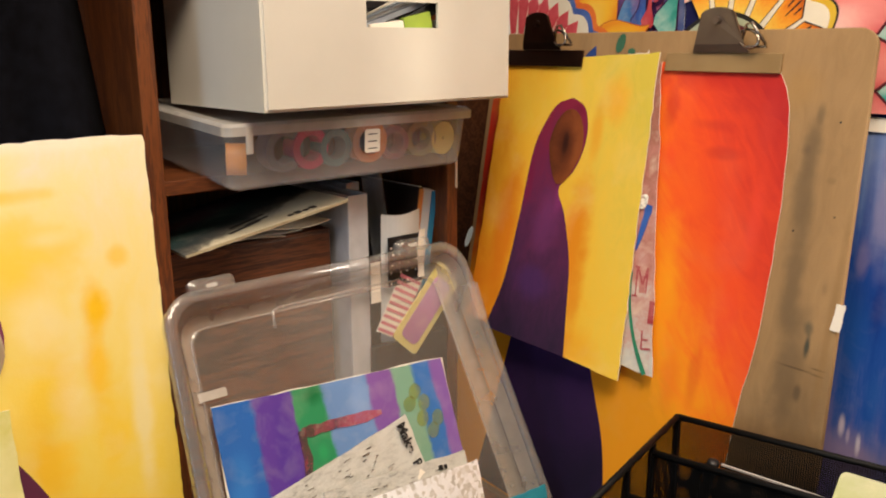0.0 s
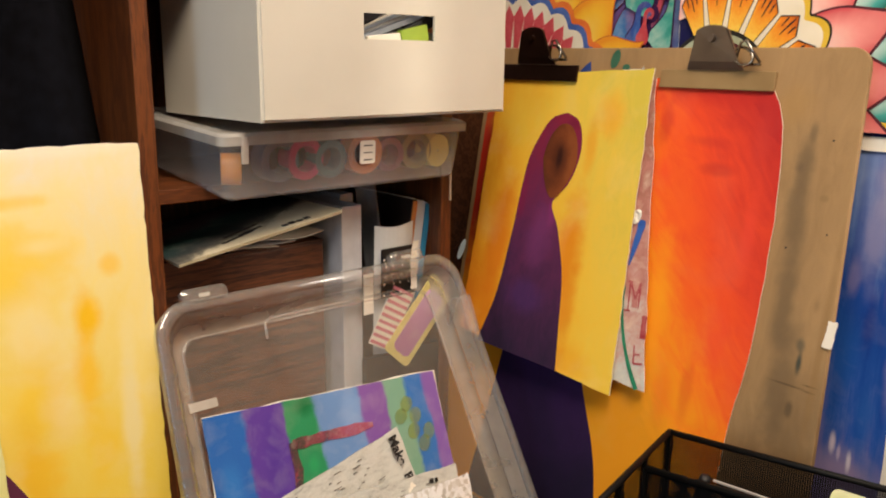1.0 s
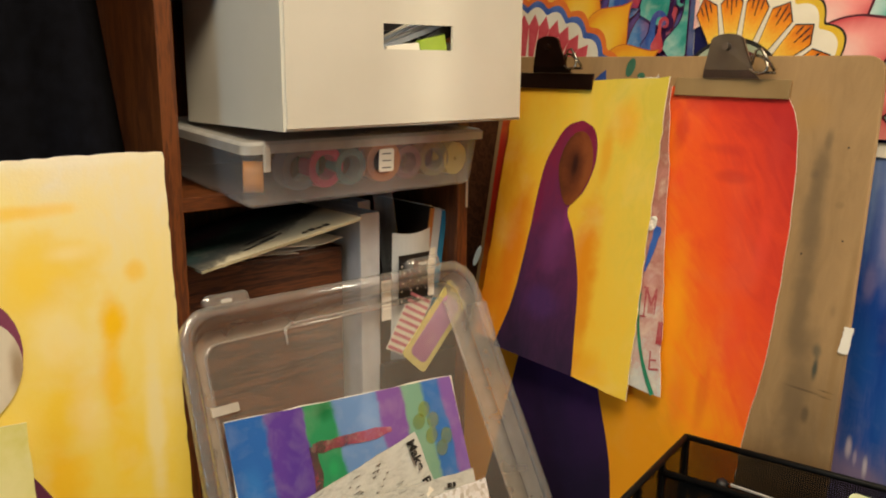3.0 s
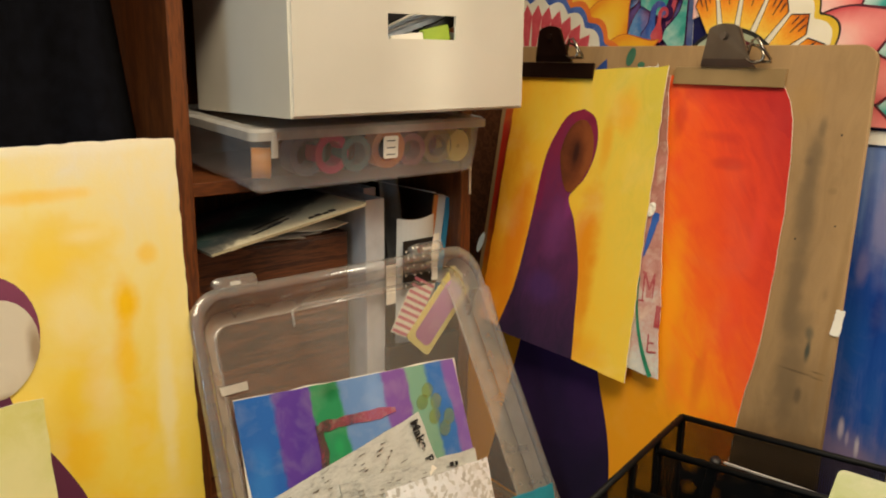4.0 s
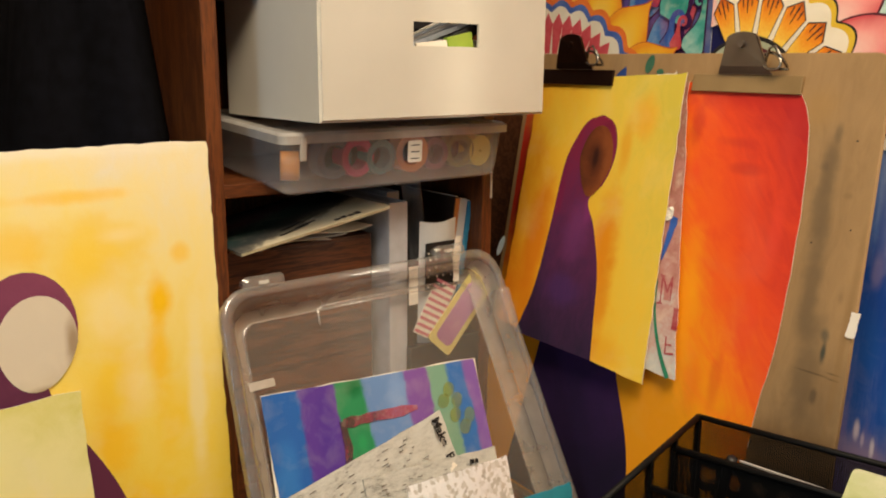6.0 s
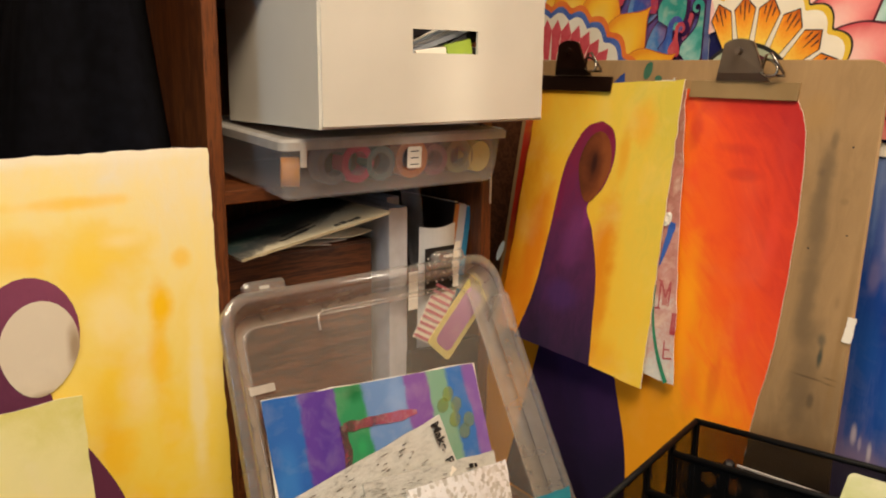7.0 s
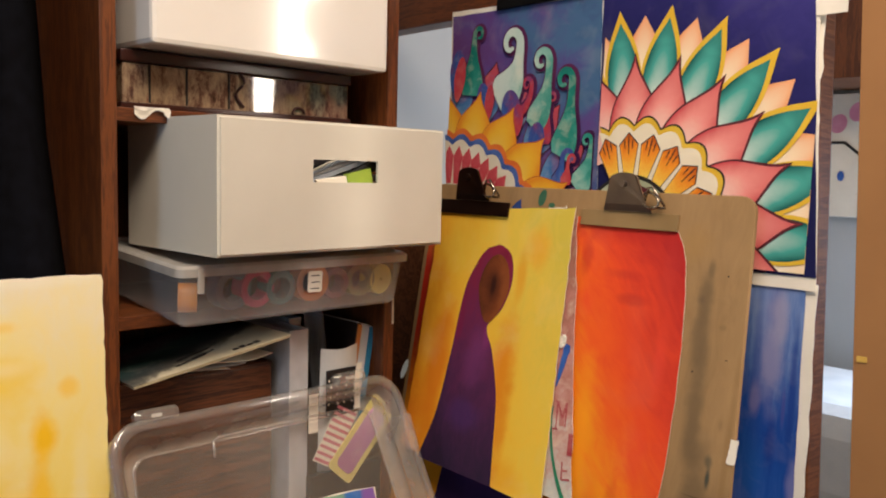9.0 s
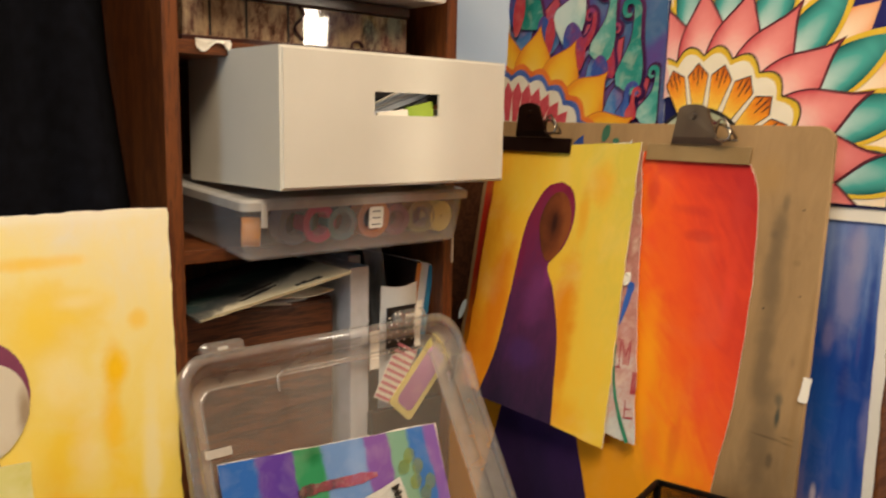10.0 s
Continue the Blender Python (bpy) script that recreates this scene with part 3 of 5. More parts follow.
for i, (fx, zt, dy) in enumerate(((0.227, 1.120, 0.010), (0.258, 1.114, 0.05), (0.266, 1.124, 0.07))):
    fo = thing("plastic_folder", "milky grey plastic folder standing on the shelf", "folder", pose(fx, dy, 0.801, 0, 0, 0), "folders in the bookcase")
    wdt = 0.029 if i == 0 else 0.02
    part("spine", box(0, wdt, 0, 0.002, 0, zt - 0.801, 0.0008), MILKY, fo)
    part("cover", box(0, 0.0016, 0.002, 0.16, 0, zt - 0.801), MILKY, fo)
    part("cover", box(wdt - 0.0016, wdt, 0.002, 0.16, 0, zt - 0.801), MILKY, fo)
for i, (c, w_) in enumerate((("2E2019", 0.008), ("C9CBD0", 0.014), ("2F7FA8", 0.009))):
    bk = thing("notebook", ("dark orange-edged", "pale grey", "blue")[i] + " notebook standing upright on the shelf", "notebook", pose(0.302 + (0, 0.0095, 0.0245)[i], 0.024, 0.801, 0, 8.5, 0), "notebooks in the bookcase")
    part("cover", box(0, w_, 0, 0.15, 0, 0.318 - 0.004 * i, 0.0015), plain("notebook_%d" % i, c, c, 25, 0.5), bk)
    part("pages", box(0.0015, w_ - 0.0015, 0.002, 0.148, 0.3182 - 0.004 * i, 0.3192 - 0.004 * i), PAPER, bk)
    if i == 0:
        part("edge_strip", box(0.0005, w_ - 0.0005, -0.0022, -0.0004, 0.002, 0.316, 0.0006), plain("orange_edge", "C77B3A", "D28A48", 25, 0.5), bk, "orange spine strip")
wp = thing("paper_sleeve", "curled white paper sleeve around a dotted black card", "paper", pose(0.272, 0.0, 0.801))
part("sheet", sheet(lambda s, t: (0.062 * s + 0.004 * (1 - t), 0.02 * (2 * s - 1) ** 2 * 0.5, 0.290 - 0.0025 * math.sin(math.pi * min(1, s * 1.3)) * (1 - t) - 0.168 * t), 10, 8, 0.0006), plain("greyish_paper", "C2C2C0", "D0D0CC", 20, 0.8), wp)
# added black block: gives the dark shade below the sleeve and carries it
tagged(link("shade_block", box(0.253, 0.374, -0.0025, 0.0085, 0.801, 0.9225, 0.001), BLACK), "added flat black block in place of the deep shade under the sleeve", "box")
dots = part("dotted_card", box(0.004, 0.058, -0.0045, -0.0025, 0.198, 0.262, 0.0005), BLACK, wp, "black card with white dots")
rnd = random.Random(12)
for i in range(4):
    for j in range(5):
        part("dot", oval(0, 0, rnd.uniform(0.0012, 0.0022), rnd.uniform(0.0010, 0.0017), rnd.uniform(0, 90), flat, 0, 0, 8, 1), PAPER, dots, "", pose(0.010 + 0.0125 * i + rnd.uniform(-0.003, 0.003), -0.0049, 0.25 - 0.0115 * j + rnd.uniform(-0.002, 0.002), 90))
bag = tagged(link("plastic_sheet", sheet(lambda s, t: (0.03 * s + 0.02 * t, 0.01 * math.sin(6 * s), 0.14 * (1 - t)), 8, 8, 0.0006), clear("thin_plastic", "9AA0A8", 0.4, 0.15), pose(0.282, 0.06, 1.0, 0, 0, 0)), "thin clear plastic sleeve sticking up", "plastic sleeve")

# ---- cards behind the tub ----
CREAM = plain("yellow_card", "D9CB7A", "E4D88E", 20, 0.7)
PINK = wash("pink_print", [(0.2, "B07AA0"), (0.6, "C08DB4"), (0.9, "D2A9C8")], (0, 1, 0), (-0.05, 0.05), 20, 0.2)
m_card = pose(0.334, -0.006, 0.957, 90, 0, 0) @ pose(0, 0, 0, 0, 0, -43)
card = thing("tag_card", "yellow card with a lilac pink oblong panel", "card", m_card)
part("card_stock", loft([rounded(-0.025, 0.025, -0.056, 0.056, 0.006, -0.0008), rounded(-0.025, 0.025, -0.056, 0.056, 0.006, 0.0008)]), CREAM, card)
part("panel", loft([rounded(-0.0165, 0.0165, -0.047, 0.047, 0.009, 0.0009), rounded(-0.0165, 0.0165, -0.047, 0.047, 0.009, 0.0016)]), PINK, card)
part("cap", loft([rounded(-0.024, 0.004, 0.050, 0.064, 0.005, -0.0026), rounded(-0.024, 0.004, 0.050, 0.064, 0.005, -0.0012)]), CREAM, card)
tagged(link("white_strip", sheet(lambda s, q: (0.010 * s - 0.004 * q, 0.002 * math.sin(4 * q), -0.062 * q), 3, 8, 0.0008), PAPER, pose(0.3235, -0.0075, 1.068)), "narrow white paper strip above the card", "paper strip")
stripe = thing("striped_bag", "pink and white striped paper bag", "paper bag", pose(0.289, -0.0035, 0.972, 90, 0, 0) @ pose(0, 0, 0, 0, 0, -30))
part("paper", box(-0.016, 0.022, -0.040, 0.045, -0.0006, 0.0006), PAPER, stripe)
PINK2 = plain("pink_stripe", "C4707E", "D08894", 30, 0.7)
for i in range(9):
    part("stripe", box(-0.0155, 0.0215, -0.038 + 0.0092 * i, -0.0338 + 0.0092 * i, 0.0007, 0.0012), PINK2, stripe)
tagged(link("white_tag", box(-0.0075, 0.0075, -0.0006, 0.0006, -0.026, 0.026, 0.0004), PAPER, pose(0.2535, -0.0065, 1.010)), "blank white paper tag", "tag")

# ---- clear tub leaning on the bookcase ----
TW, TL_ = 0.418, 0.405
tilt = radians(65)
TUB_M = frame_of((-0.004, -0.020, 1.049), (1, 0, 0), (0, -math.sin(tilt), math.cos(tilt)))
tub = thing("plastic_tub", "open clear plastic tub with latches leaning on the bookcase", "storage tub", TUB_M)


def trk(inset, w, r):
    """One ring of the tub, which widens a little towards its far end."""
    ring = []
    for u, v, z in rounded(-0.020 + inset, -0.020 + TW - inset, -TL_ + inset, -inset, r, w, 8):
        k = max(0.0, min(1.0, (u + 0.02) / TW))
        ring.append((u + k * (-0.019 + 0.165 * min(max(-v, 0.0), 0.2)) - (1 - k) * 0.06 * max(-v, 0.0), v, z))
    return ring


part("side_wall", loft([trk(0.0125, 0.0, 0.028), trk(0.014, -0.006, 0.027), trk(0.0170, -0.014, 0.026), trk(0.0200, -0.0198, 0.024)], cap=False), TUB_WALL, tub, "milky see-through wall", smooth=True)
part("floor_panel", loft([trk(0.0365, -0.0362, 0.018), trk(0.038, -0.033, 0.017)]), TUB, tub)
part("fillet", loft([trk(0.0365 - 0.016 * math.cos(radians(15 * k)), -0.0200 - 0.016 * math.sin(radians(15 * k)), 0.024 - 0.001 * k) for k in range(7)], cap=False), TUB_WALL, tub, smooth=True)
part("rim", loft([trk(0.0, -0.012, 0.034)] + [trk(0.0055 - 0.0065 * math.cos(radians(18 * k)), 0.0038 * math.sin(radians(18 * k)), 0.034 - 0.0006 * k) for k in range(11)] + [trk(0.0125, -0.004, 0.028)], cap=False), TUB_RIM, tub, "thicker milky rim", smooth=True)
part("bead", loft([trk(0.0365 - 0.0022 * math.cos(radians(30 * k)), -0.0335 + 0.0026 * math.sin(radians(30 * k)), 0.018) for k in range(7)], cap=False), TUB_RIM, tub, smooth=True)
for lx in (0.036, 0.306):
    lt = part("latch", loft([rounded(lx - 0.026, lx + 0.026, -0.004, 0.012, 0.006, -0.004), rounded(lx - 0.026, lx + 0.026, -0.004, 0.012, 0.006, 0.003), rounded(lx - 0.020, lx + 0.020, -0.002, 0.008, 0.004, 0.006)]), TUB_RIM, tub)
    part("slot", box(lx - 0.008, lx + 0.004, 0.001, 0.005, 0.0062, 0.0072), SLOT_PLASTIC, lt)
part("grip", tube([(0.11, -0.055, -0.030), (0.112, -0.036, -0.030), (0.12, -0.032, -0.030), (0.30, -0.032, -0.030)], 0.0020, 6), TUB_RIM, tub, smooth=True)
part("shoulder", loft([rounded(0.376, 0.3935, -0.110, -0.060, 0.003, -0.010), rounded(0.376, 0.3935, -0.110, -0.060, 0.003, 0.0), rounded(0.378, 0.391, -0.108, -0.062, 0.003, 0.002)]), TUB_RIM, tub)
part("hinge", box(0.004, 0.036, -0.112, -0.102, -0.032, -0.029, 0.001), SLOT_PLASTIC, tub, "milky moulded tab")

# painted picture and printed packets lying in the tub
STR = ("2A62AE", "5A3A94", "2F8A58", "6A8CBE", "7E559E", "7EA890", "3E74BE", "8660AE")
WID = (0.044, 0.049, 0.038, 0.060, 0.037, 0.030, 0.027, 0.024)
pic_m = TUB_M @ pose(0.008, -0.118, -0.014, 2, 0, -4.0)
picture = thing("child_painting", "small painting with blue, violet and green stripes", "painting", pic_m)
part("paper", sheet(lambda s, t: (0.306 * s + 0.001, -0.001 - 0.23 * t, -0.001), 10, 8, 0.0012, 0.0012, 3), PAPER, picture)
stops, x = [], 0.0
for c, w_ in zip(STR, WID):
    stops += [((x + 0.0025) / 0.309, c), ((x + w_ - 0.0025) / 0.309, c)]
    x += w_
STRIPES = wash("stripe_paint", stops, (1, 0.035, 0), (0.0, 0.309), 14, 0.022, (1, 0.5, 1), pale=0.05, brush=0.018,
               spots=((0.118, -0.012, 0.022, 0.016, "0F6636", 0.8), (0.118, -0.076, 0.010, 0.014, "2F9A5C", 0.9), (0.175, -0.03, 0.02, 0.03, "86A2CE", 0.6), (0.02, -0.10, 0.02, 0.06, "3C84CC", 0.5), (0.075, -0.06, 0.018, 0.06, "4C3092", 0.5)))
for nd in STRIPES.node_tree.nodes:
    if nd.bl_idname == "ShaderNodeValToRGB":
        nd.color_ramp.interpolation = "LINEAR"
part("painted_area", sheet(lambda s, t: (0.304 * s + 0.009 * t, -0.002 - 0.226 * t, 0.0), 16, 14, 0.0006, 0.0005, 20), STRIPES, picture, "wet stripes of blue, violet and green paint")
RED = wash("red_brown_paint", [(0.2, "5A3A3C"), (0.45, "82424C"), (0.75, "B8505C"), (0.95, "A86A84")], (1, 0, 0), (0.07, 0.21), 45, 0.5, brush=0.25)
part("painted_bar", ribbon([(0.096 + 0.0118 * i, -0.049 - 0.0005 * math.sin(1.3 * i), 0.0014) for i in range(10)], [0.006, 0.007, 0.0065, 0.0068, 0.0076, 0.0072, 0.008, 0.0076, 0.006, 0.003]), RED, picture)
part("painted_bar", ribbon([(0.096, -0.047, 0.0018), (0.096, -0.062, 0.0018), (0.098, -0.078, 0.0018), (0.095, -0.095, 0.0018), (0.090, -0.112, 0.0018), (0.088, -0.125, 0.0018)], [0.0065, 0.0055, 0.006, 0.0055, 0.007, 0.009]), RED, picture)
LEAFG = wash("green_paint", [(0.2, "7C9040"), (0.5, "9AA42C"), (0.8, "8CA04A")], (1, 0, 0), (0.2, 0.3), 50, 0.6)
for paint, see in ((LEAFG, 0.45), (RED, 0.75)):
    paint.node_tree.nodes["Principled BSDF"].inputs["Alpha"].default_value = see
for gu, gv in ((0.246, -0.035), (0.256, -0.05), (0.25, -0.068), (0.262, -0.085), (0.272, -0.072), (0.235, -0.048)):
    part("painted_dot", oval(gu + 0.008, gv, 0.0100, 0.0085, 10 + 900 * gu, flat, 0.0012 + 0.004 * (gu - 0.2)), LEAFG, picture)
NEWS = wash("print_texture", [(0.14, "5A5A56"), (0.34, "8C8C86"), (0.52, "B4B4AC"), (0.8, "CCCCC4")], (1, 0, 0), (-0.35, 0.35), 55, 0.45, (1, 2.5, 1), pale=0.05, brush=0.35)


GREYINK = plain("grey_ink", "6A655E", "7E786F", 60, 0.8)


def packet(name, label, m, w, h, mat, bars):
    t = thing(name, label, "packet", m)
    part("wrapper", sheet(lambda s, q: (w * s, -h * q, 0.003 * math.sin(3 * s + 2 * q)), 8, 6, 0.002, 0.0008, 7), mat, t)
    for bx, by, bw, bh in bars:
        part("print_bar", box(bx, bx + bw, by - bh, by, 0.0036, 0.0042), INK if bx > 0.2 or bh > 0.005 else GREYINK, t)
    return t


rnd = random.Random(5)
bars = []
bars += [(0.012 + 0.046 * (i % 4) + rnd.uniform(0, 0.03), -0.008 - 0.0046 * (i // 4) + rnd.uniform(-0.001, 0.001), rnd.uniform(0.003, 0.010), rnd.uniform(0.0006, 0.0012)) for i in range(76)]
packet("printed_packet", "grey printed paper packet with black letters", TUB_M @ pose(-0.004, -0.232, 0.004, 0, 0, 10), 0.232, 0.10, NEWS, bars)
first_packet = bpy.data.objects["printed_packet"]
for word, wx, wy, ws in (("Make", 0.2125, -0.004, 0.0165), ("Pl", 0.2125, -0.050, 0.0165)):
    letters(word, ws, wx, wy, 0.0046, -90, INK, first_packet, 0.0006)
part("torn_edge", sheet(lambda s, t: (0.225 - 0.07 * s, -0.058 - 0.030 * s - 0.006 * t, 0.006 + 0.002 * math.sin(9 * s)), 14, 2, 0.0008, 0.0015, 9), PAPER, first_packet, "torn white edge of paper")
packet("printed_packet", "folded white printed leaflet", TUB_M @ pose(0.095, -0.238, 0.009, 0, 0, -5), 0.195, 0.10, NEWS, [(0.150, -0.008, 0.006, 0.0055), (0.158, -0.0085, 0.004, 0.0052)] + [(0.010 + 0.030 * (i % 5) + rnd.uniform(0, 0.02), -0.012 - 0.005 * (i // 5), rnd.uniform(0.003, 0.008), 0.0009) for i in range(35)])
# crinkled holographic foil
mm, ns, ls, p = base("silver_foil", 0.24, 0.1)
tc = ns.new("ShaderNodeTexCoord")
vo = node(ns, "ShaderNodeTexVoronoi", Scale=190.0)
vo.distance = "CHEBYCHEV"
ls.new(tc.outputs["Object"], vo.inputs["Vector"])
r1 = ramp(ns, [(0.0, "B4B2AA"), (0.3, "D8D6CE"), (0.5, "F8FAFC"), (1.0, "FFFFFF")])
ls.new(vo.outputs["Color"], r1.inputs[0])
ls.new(r1.outputs[0], p.inputs["Base Color"])
bump(ns, ls, p, vo.outputs["Color"], 0.8, 0.004)
packet("foil_packet", "silver sparkling foil packet", TUB_M @ pose(0.145, -0.262, 0.014, 0, 0, -3), 0.155, 0.09, mm, [])
TEAL = plain("teal_card", "1E7F96", "2A93A8", 20, 0.6)
packet("teal_card", "bright teal blue paper card", TUB_M @ pose(0.295, -0.326, 0.012, 0, 0, -4), 0.10, 0.06, TEAL, [])

# ---- drawing board with clips ----
BOARD_M = frame_of((0.52, -0.458, 1.311), (-0.06, -1, 0), (-1, 0.06, 0.17))
# stains, plus two wide spots (v -0.47, -0.39) painting light falloff low down
MASONITE = wash("hardboard", [(0.15, "6A563E"), (0.38, "866B49"), (0.6, "9E8058"), (0.85, "B29064")], (0, 0, 1), (-0.6, 0.45), 7, 0.25, (1.6, 0.45, 1), rough=0.6, pale=0.0, brush=0.16,
                spots=((-0.038, -0.12, 0.014, 0.05, "6E5C44", 0.72), (-0.036, -0.17, 0.017, 0.08, "6E5C44", 0.72), (-0.030, -0.25, 0.017, 0.10, "6E5C44", 0.72), (-0.018, -0.34, 0.022, 0.10, "6E5C44", 0.72), (-0.042, -0.122, 0.008, 0.008, "5E5040", 0.4), (-0.034, -0.085, 0.006, 0.014, "6A5A44", 0.6), (-0.0045, -0.300, 0.0065, 0.010, "3C4640", 0.6), (-0.003, -0.318, 0.0042, 0.017, "33403C", 0.9), (-0.004, -0.367, 0.0055, 0.012, "4A4234", 0.8),
                       (-0.010, -0.343, 0.024, 0.0016, "54452F", 0.8), (0.013, -0.338, 0.010, 0.0012, "54452F", 0.8), (0.013, -0.344, 0.009, 0.0012, "54452F", 0.8), (0.004, -0.257, 0.005, 0.010, "66543C", 0.3), (-0.01, -0.150, 0.007, 0.005, "6A583E", 0.3), (-0.02, -0.47, 0.10, 0.10, "5E4C36", 0.65), (0.0, -0.39, 0.05, 0.08, "6A563C", 0.5), (0.016, -0.30, 0.006, 0.16, "8A6C44", 0.5), (-0.060, -0.06, 0.03, 0.03, "A88450", 0.5)))
board = thing("drawing_board", "worn brown hardboard drawing board with two steel clips", "drawing board", BOARD_M)


def board_ring(inset, w):
    """The board's outline: its free side runs a little out of square."""
    return [(u + (0.0058 - 0.055 * v) * max(0.0, min(1.0, (u + 0.5) / 0.5)), v, z) for u, v, z in rounded(-0.546 + inset, 0.002 - inset, -0.658 + inset, -inset, 0.018 - inset, w)]


part("panel", loft([board_ring(0.0, -0.006), board_ring(0.0, -0.0006), board_ring(0.0006, 0.0)]), MASONITE, board)
PAINTG = plain("green_splash", "2C5A44", "3C6B52", 40, 0.6)
PAINTB = plain("blue_splash", "1F3A7A", "2B4A90", 40, 0.6)
part("splash", oval(-0.309, -0.014, 0.007, 0.012, -15, flat, 0.0006), PAINTG, board, "dark green paint splash")
part("splash", oval(-0.290, -0.024, 0.006, 0.004, 0, flat, 0.0006), PAINTG, board, "dark green paint splash")
tri = bmesh.new()
tri.faces.new([tri.verts.new(q) for q in ((-0.370, -0.034, 0.0008), (-0.346, -0.034, 0.0008), (-0.349, -0.017, 0.0008), (-0.357, -0.022, 0.0008))])
part("splash", tri, PAINTB, board, "dark blue paint splash")
part("torn_scrap", sheet(lambda s, t: (-0.292 + 0.034 * s, -0.0295 + 0.006 * s - 0.007 * t, 0.004 + 0.003 * math.sin(7 * s)), 10, 3, 0.0006, 0.0012, 41), PAPER, board, "torn white paper scrap")
SPECK = plain("dark_speck", "2A2622", "3A342C", 60, 0.8)
for su, sv, sa in ((-0.040, -0.205, 0.0013), (0.0, -0.185, 0.0011), (-0.012, -0.092, 0.0013), (-0.034, -0.43, 0.0010)):
    part("speck", oval(su, sv, sa, sa * 0.8, 20, flat, 0.0005), SPECK, board)


def bulldog(parent, cu, mat, jaw_mat, label, up, jaw=0.148):
    """A wide spring clip on the board's top edge: a domed grip with a rivet, a flat jaw and wire loops."""
    rings = []
    for w, lift in ((0.0, 0.006 + up), (0.003, 0.009 + up)):
        ring = []
        for i in range(13):
            a = math.pi * i / 12
            x, y = 0.021 * math.cos(a), 0.012 + 0.008 * math.sin(a)
            ring.append((cu + x, y, lift + 0.016))
        ring = [(cu + 0.036, -0.026, lift), (cu + 0.031, -0.018, lift + 0.006)] + ring + [(cu - 0.031, -0.018, lift + 0.006), (cu - 0.036, -0.026, lift)]
        rings.append(ring)
    c = part("clip", loft(rings), mat, parent, label)
    part("jaw", box(cu - jaw / 2, cu + jaw / 2, -0.047, -0.026, 0.0035 + up, 0.0062 + up, 0.001), jaw_mat, c, "flat steel jaw")
    part("wing", box(cu + 0.026, cu + 0.056, -0.0215, -0.0185, 0.008 + up, 0.0115 + up, 0.0008), CHROME, c, "small shiny steel wing")
    part("spring_wire", tube([(cu + 0.026, -0.018, 0.012 + up), (cu + 0.034, 0.002, 0.019 + up), (cu + 0.040, 0.004, 0.019 + up), (cu + 0.055, -0.018, 0.010 + up)], 0.0017, 6), CHROME, c, "shiny bent wire", smooth=True)
    part("spring_wire", tube([(cu + 0.9 * (0.040 + 0.013 * math.cos(a) - 0.004 * math.sin(a)), -0.012 + 0.010 * math.sin(a), 0.014 + up) for a in [2 * math.pi * i / 12 for i in range(12)]], 0.0018, 6, None, True), CHROME, c, "shiny wire loop", smooth=True)
    part("rivet", tube([(cu, 0.006, 0.020 + up), (cu, 0.006, 0.0268 + up)], 0.0042, 12), mat, c)
    part("back_jaw", box(cu - jaw / 2, cu + jaw / 2, -0.04, -0.006, -0.0125, -0.0085, 0.001), mat, c)


JAW_TAN = plain("tan_steel", "8A7048", "9C8258", 14, 0.5, 0.1, 0.05)
GREY_STEEL = plain("grey_steel", "6A5F56", "7E7266", 20, 0.34, 0.75, 0.05)
bulldog(board, -0.4240, DARK_STEEL, DARK_STEEL, "dark bronze spring clip", 0.0165)
bulldog(board, -0.1575, GREY_STEEL, JAW_TAN, "grey steel spring clip", 0.0)
SKEW = Vector((0.90, 0.25, 0))

# large sheet in red, orange and yellow, clipped behind the others
big = thing("orange_painting", "large red, orange and yellow watercolour sheet with dark violet", "painting", BOARD_M @ pose(0.001, 0.0003, 0.0012))
D_RIGHT = ((0.03, -0.094), (0.046, -0.087), (0.058, -0.077), (0.08, -0.0685), (0.11, -0.0645), (0.16, -0.0595), (0.25, -0.0565), (0.33, -0.0580), (0.39, -0.0640), (0.43, -0.0665), (0.70, -0.075))


def d_place(s, t):
    v = -0.034 - 0.612 * t - 0.010 * max(0.0, s - 0.4) * (1 - t)
    r = spline(D_RIGHT, -v)
    return (-0.537 + (r + 0.537) * s, v, 0.004 * math.sin(math.pi * s) * (0.3 + t) + 0.0012 * max(0, s - 0.8) * 5)


def d_warp(u, v, lift):
    t = (-0.034 - v) / 0.612
    s = (u + 0.537) / (spline(D_RIGHT, -v) + 0.537)
    return Vector((u, v, d_place(s, t)[2] + lift))


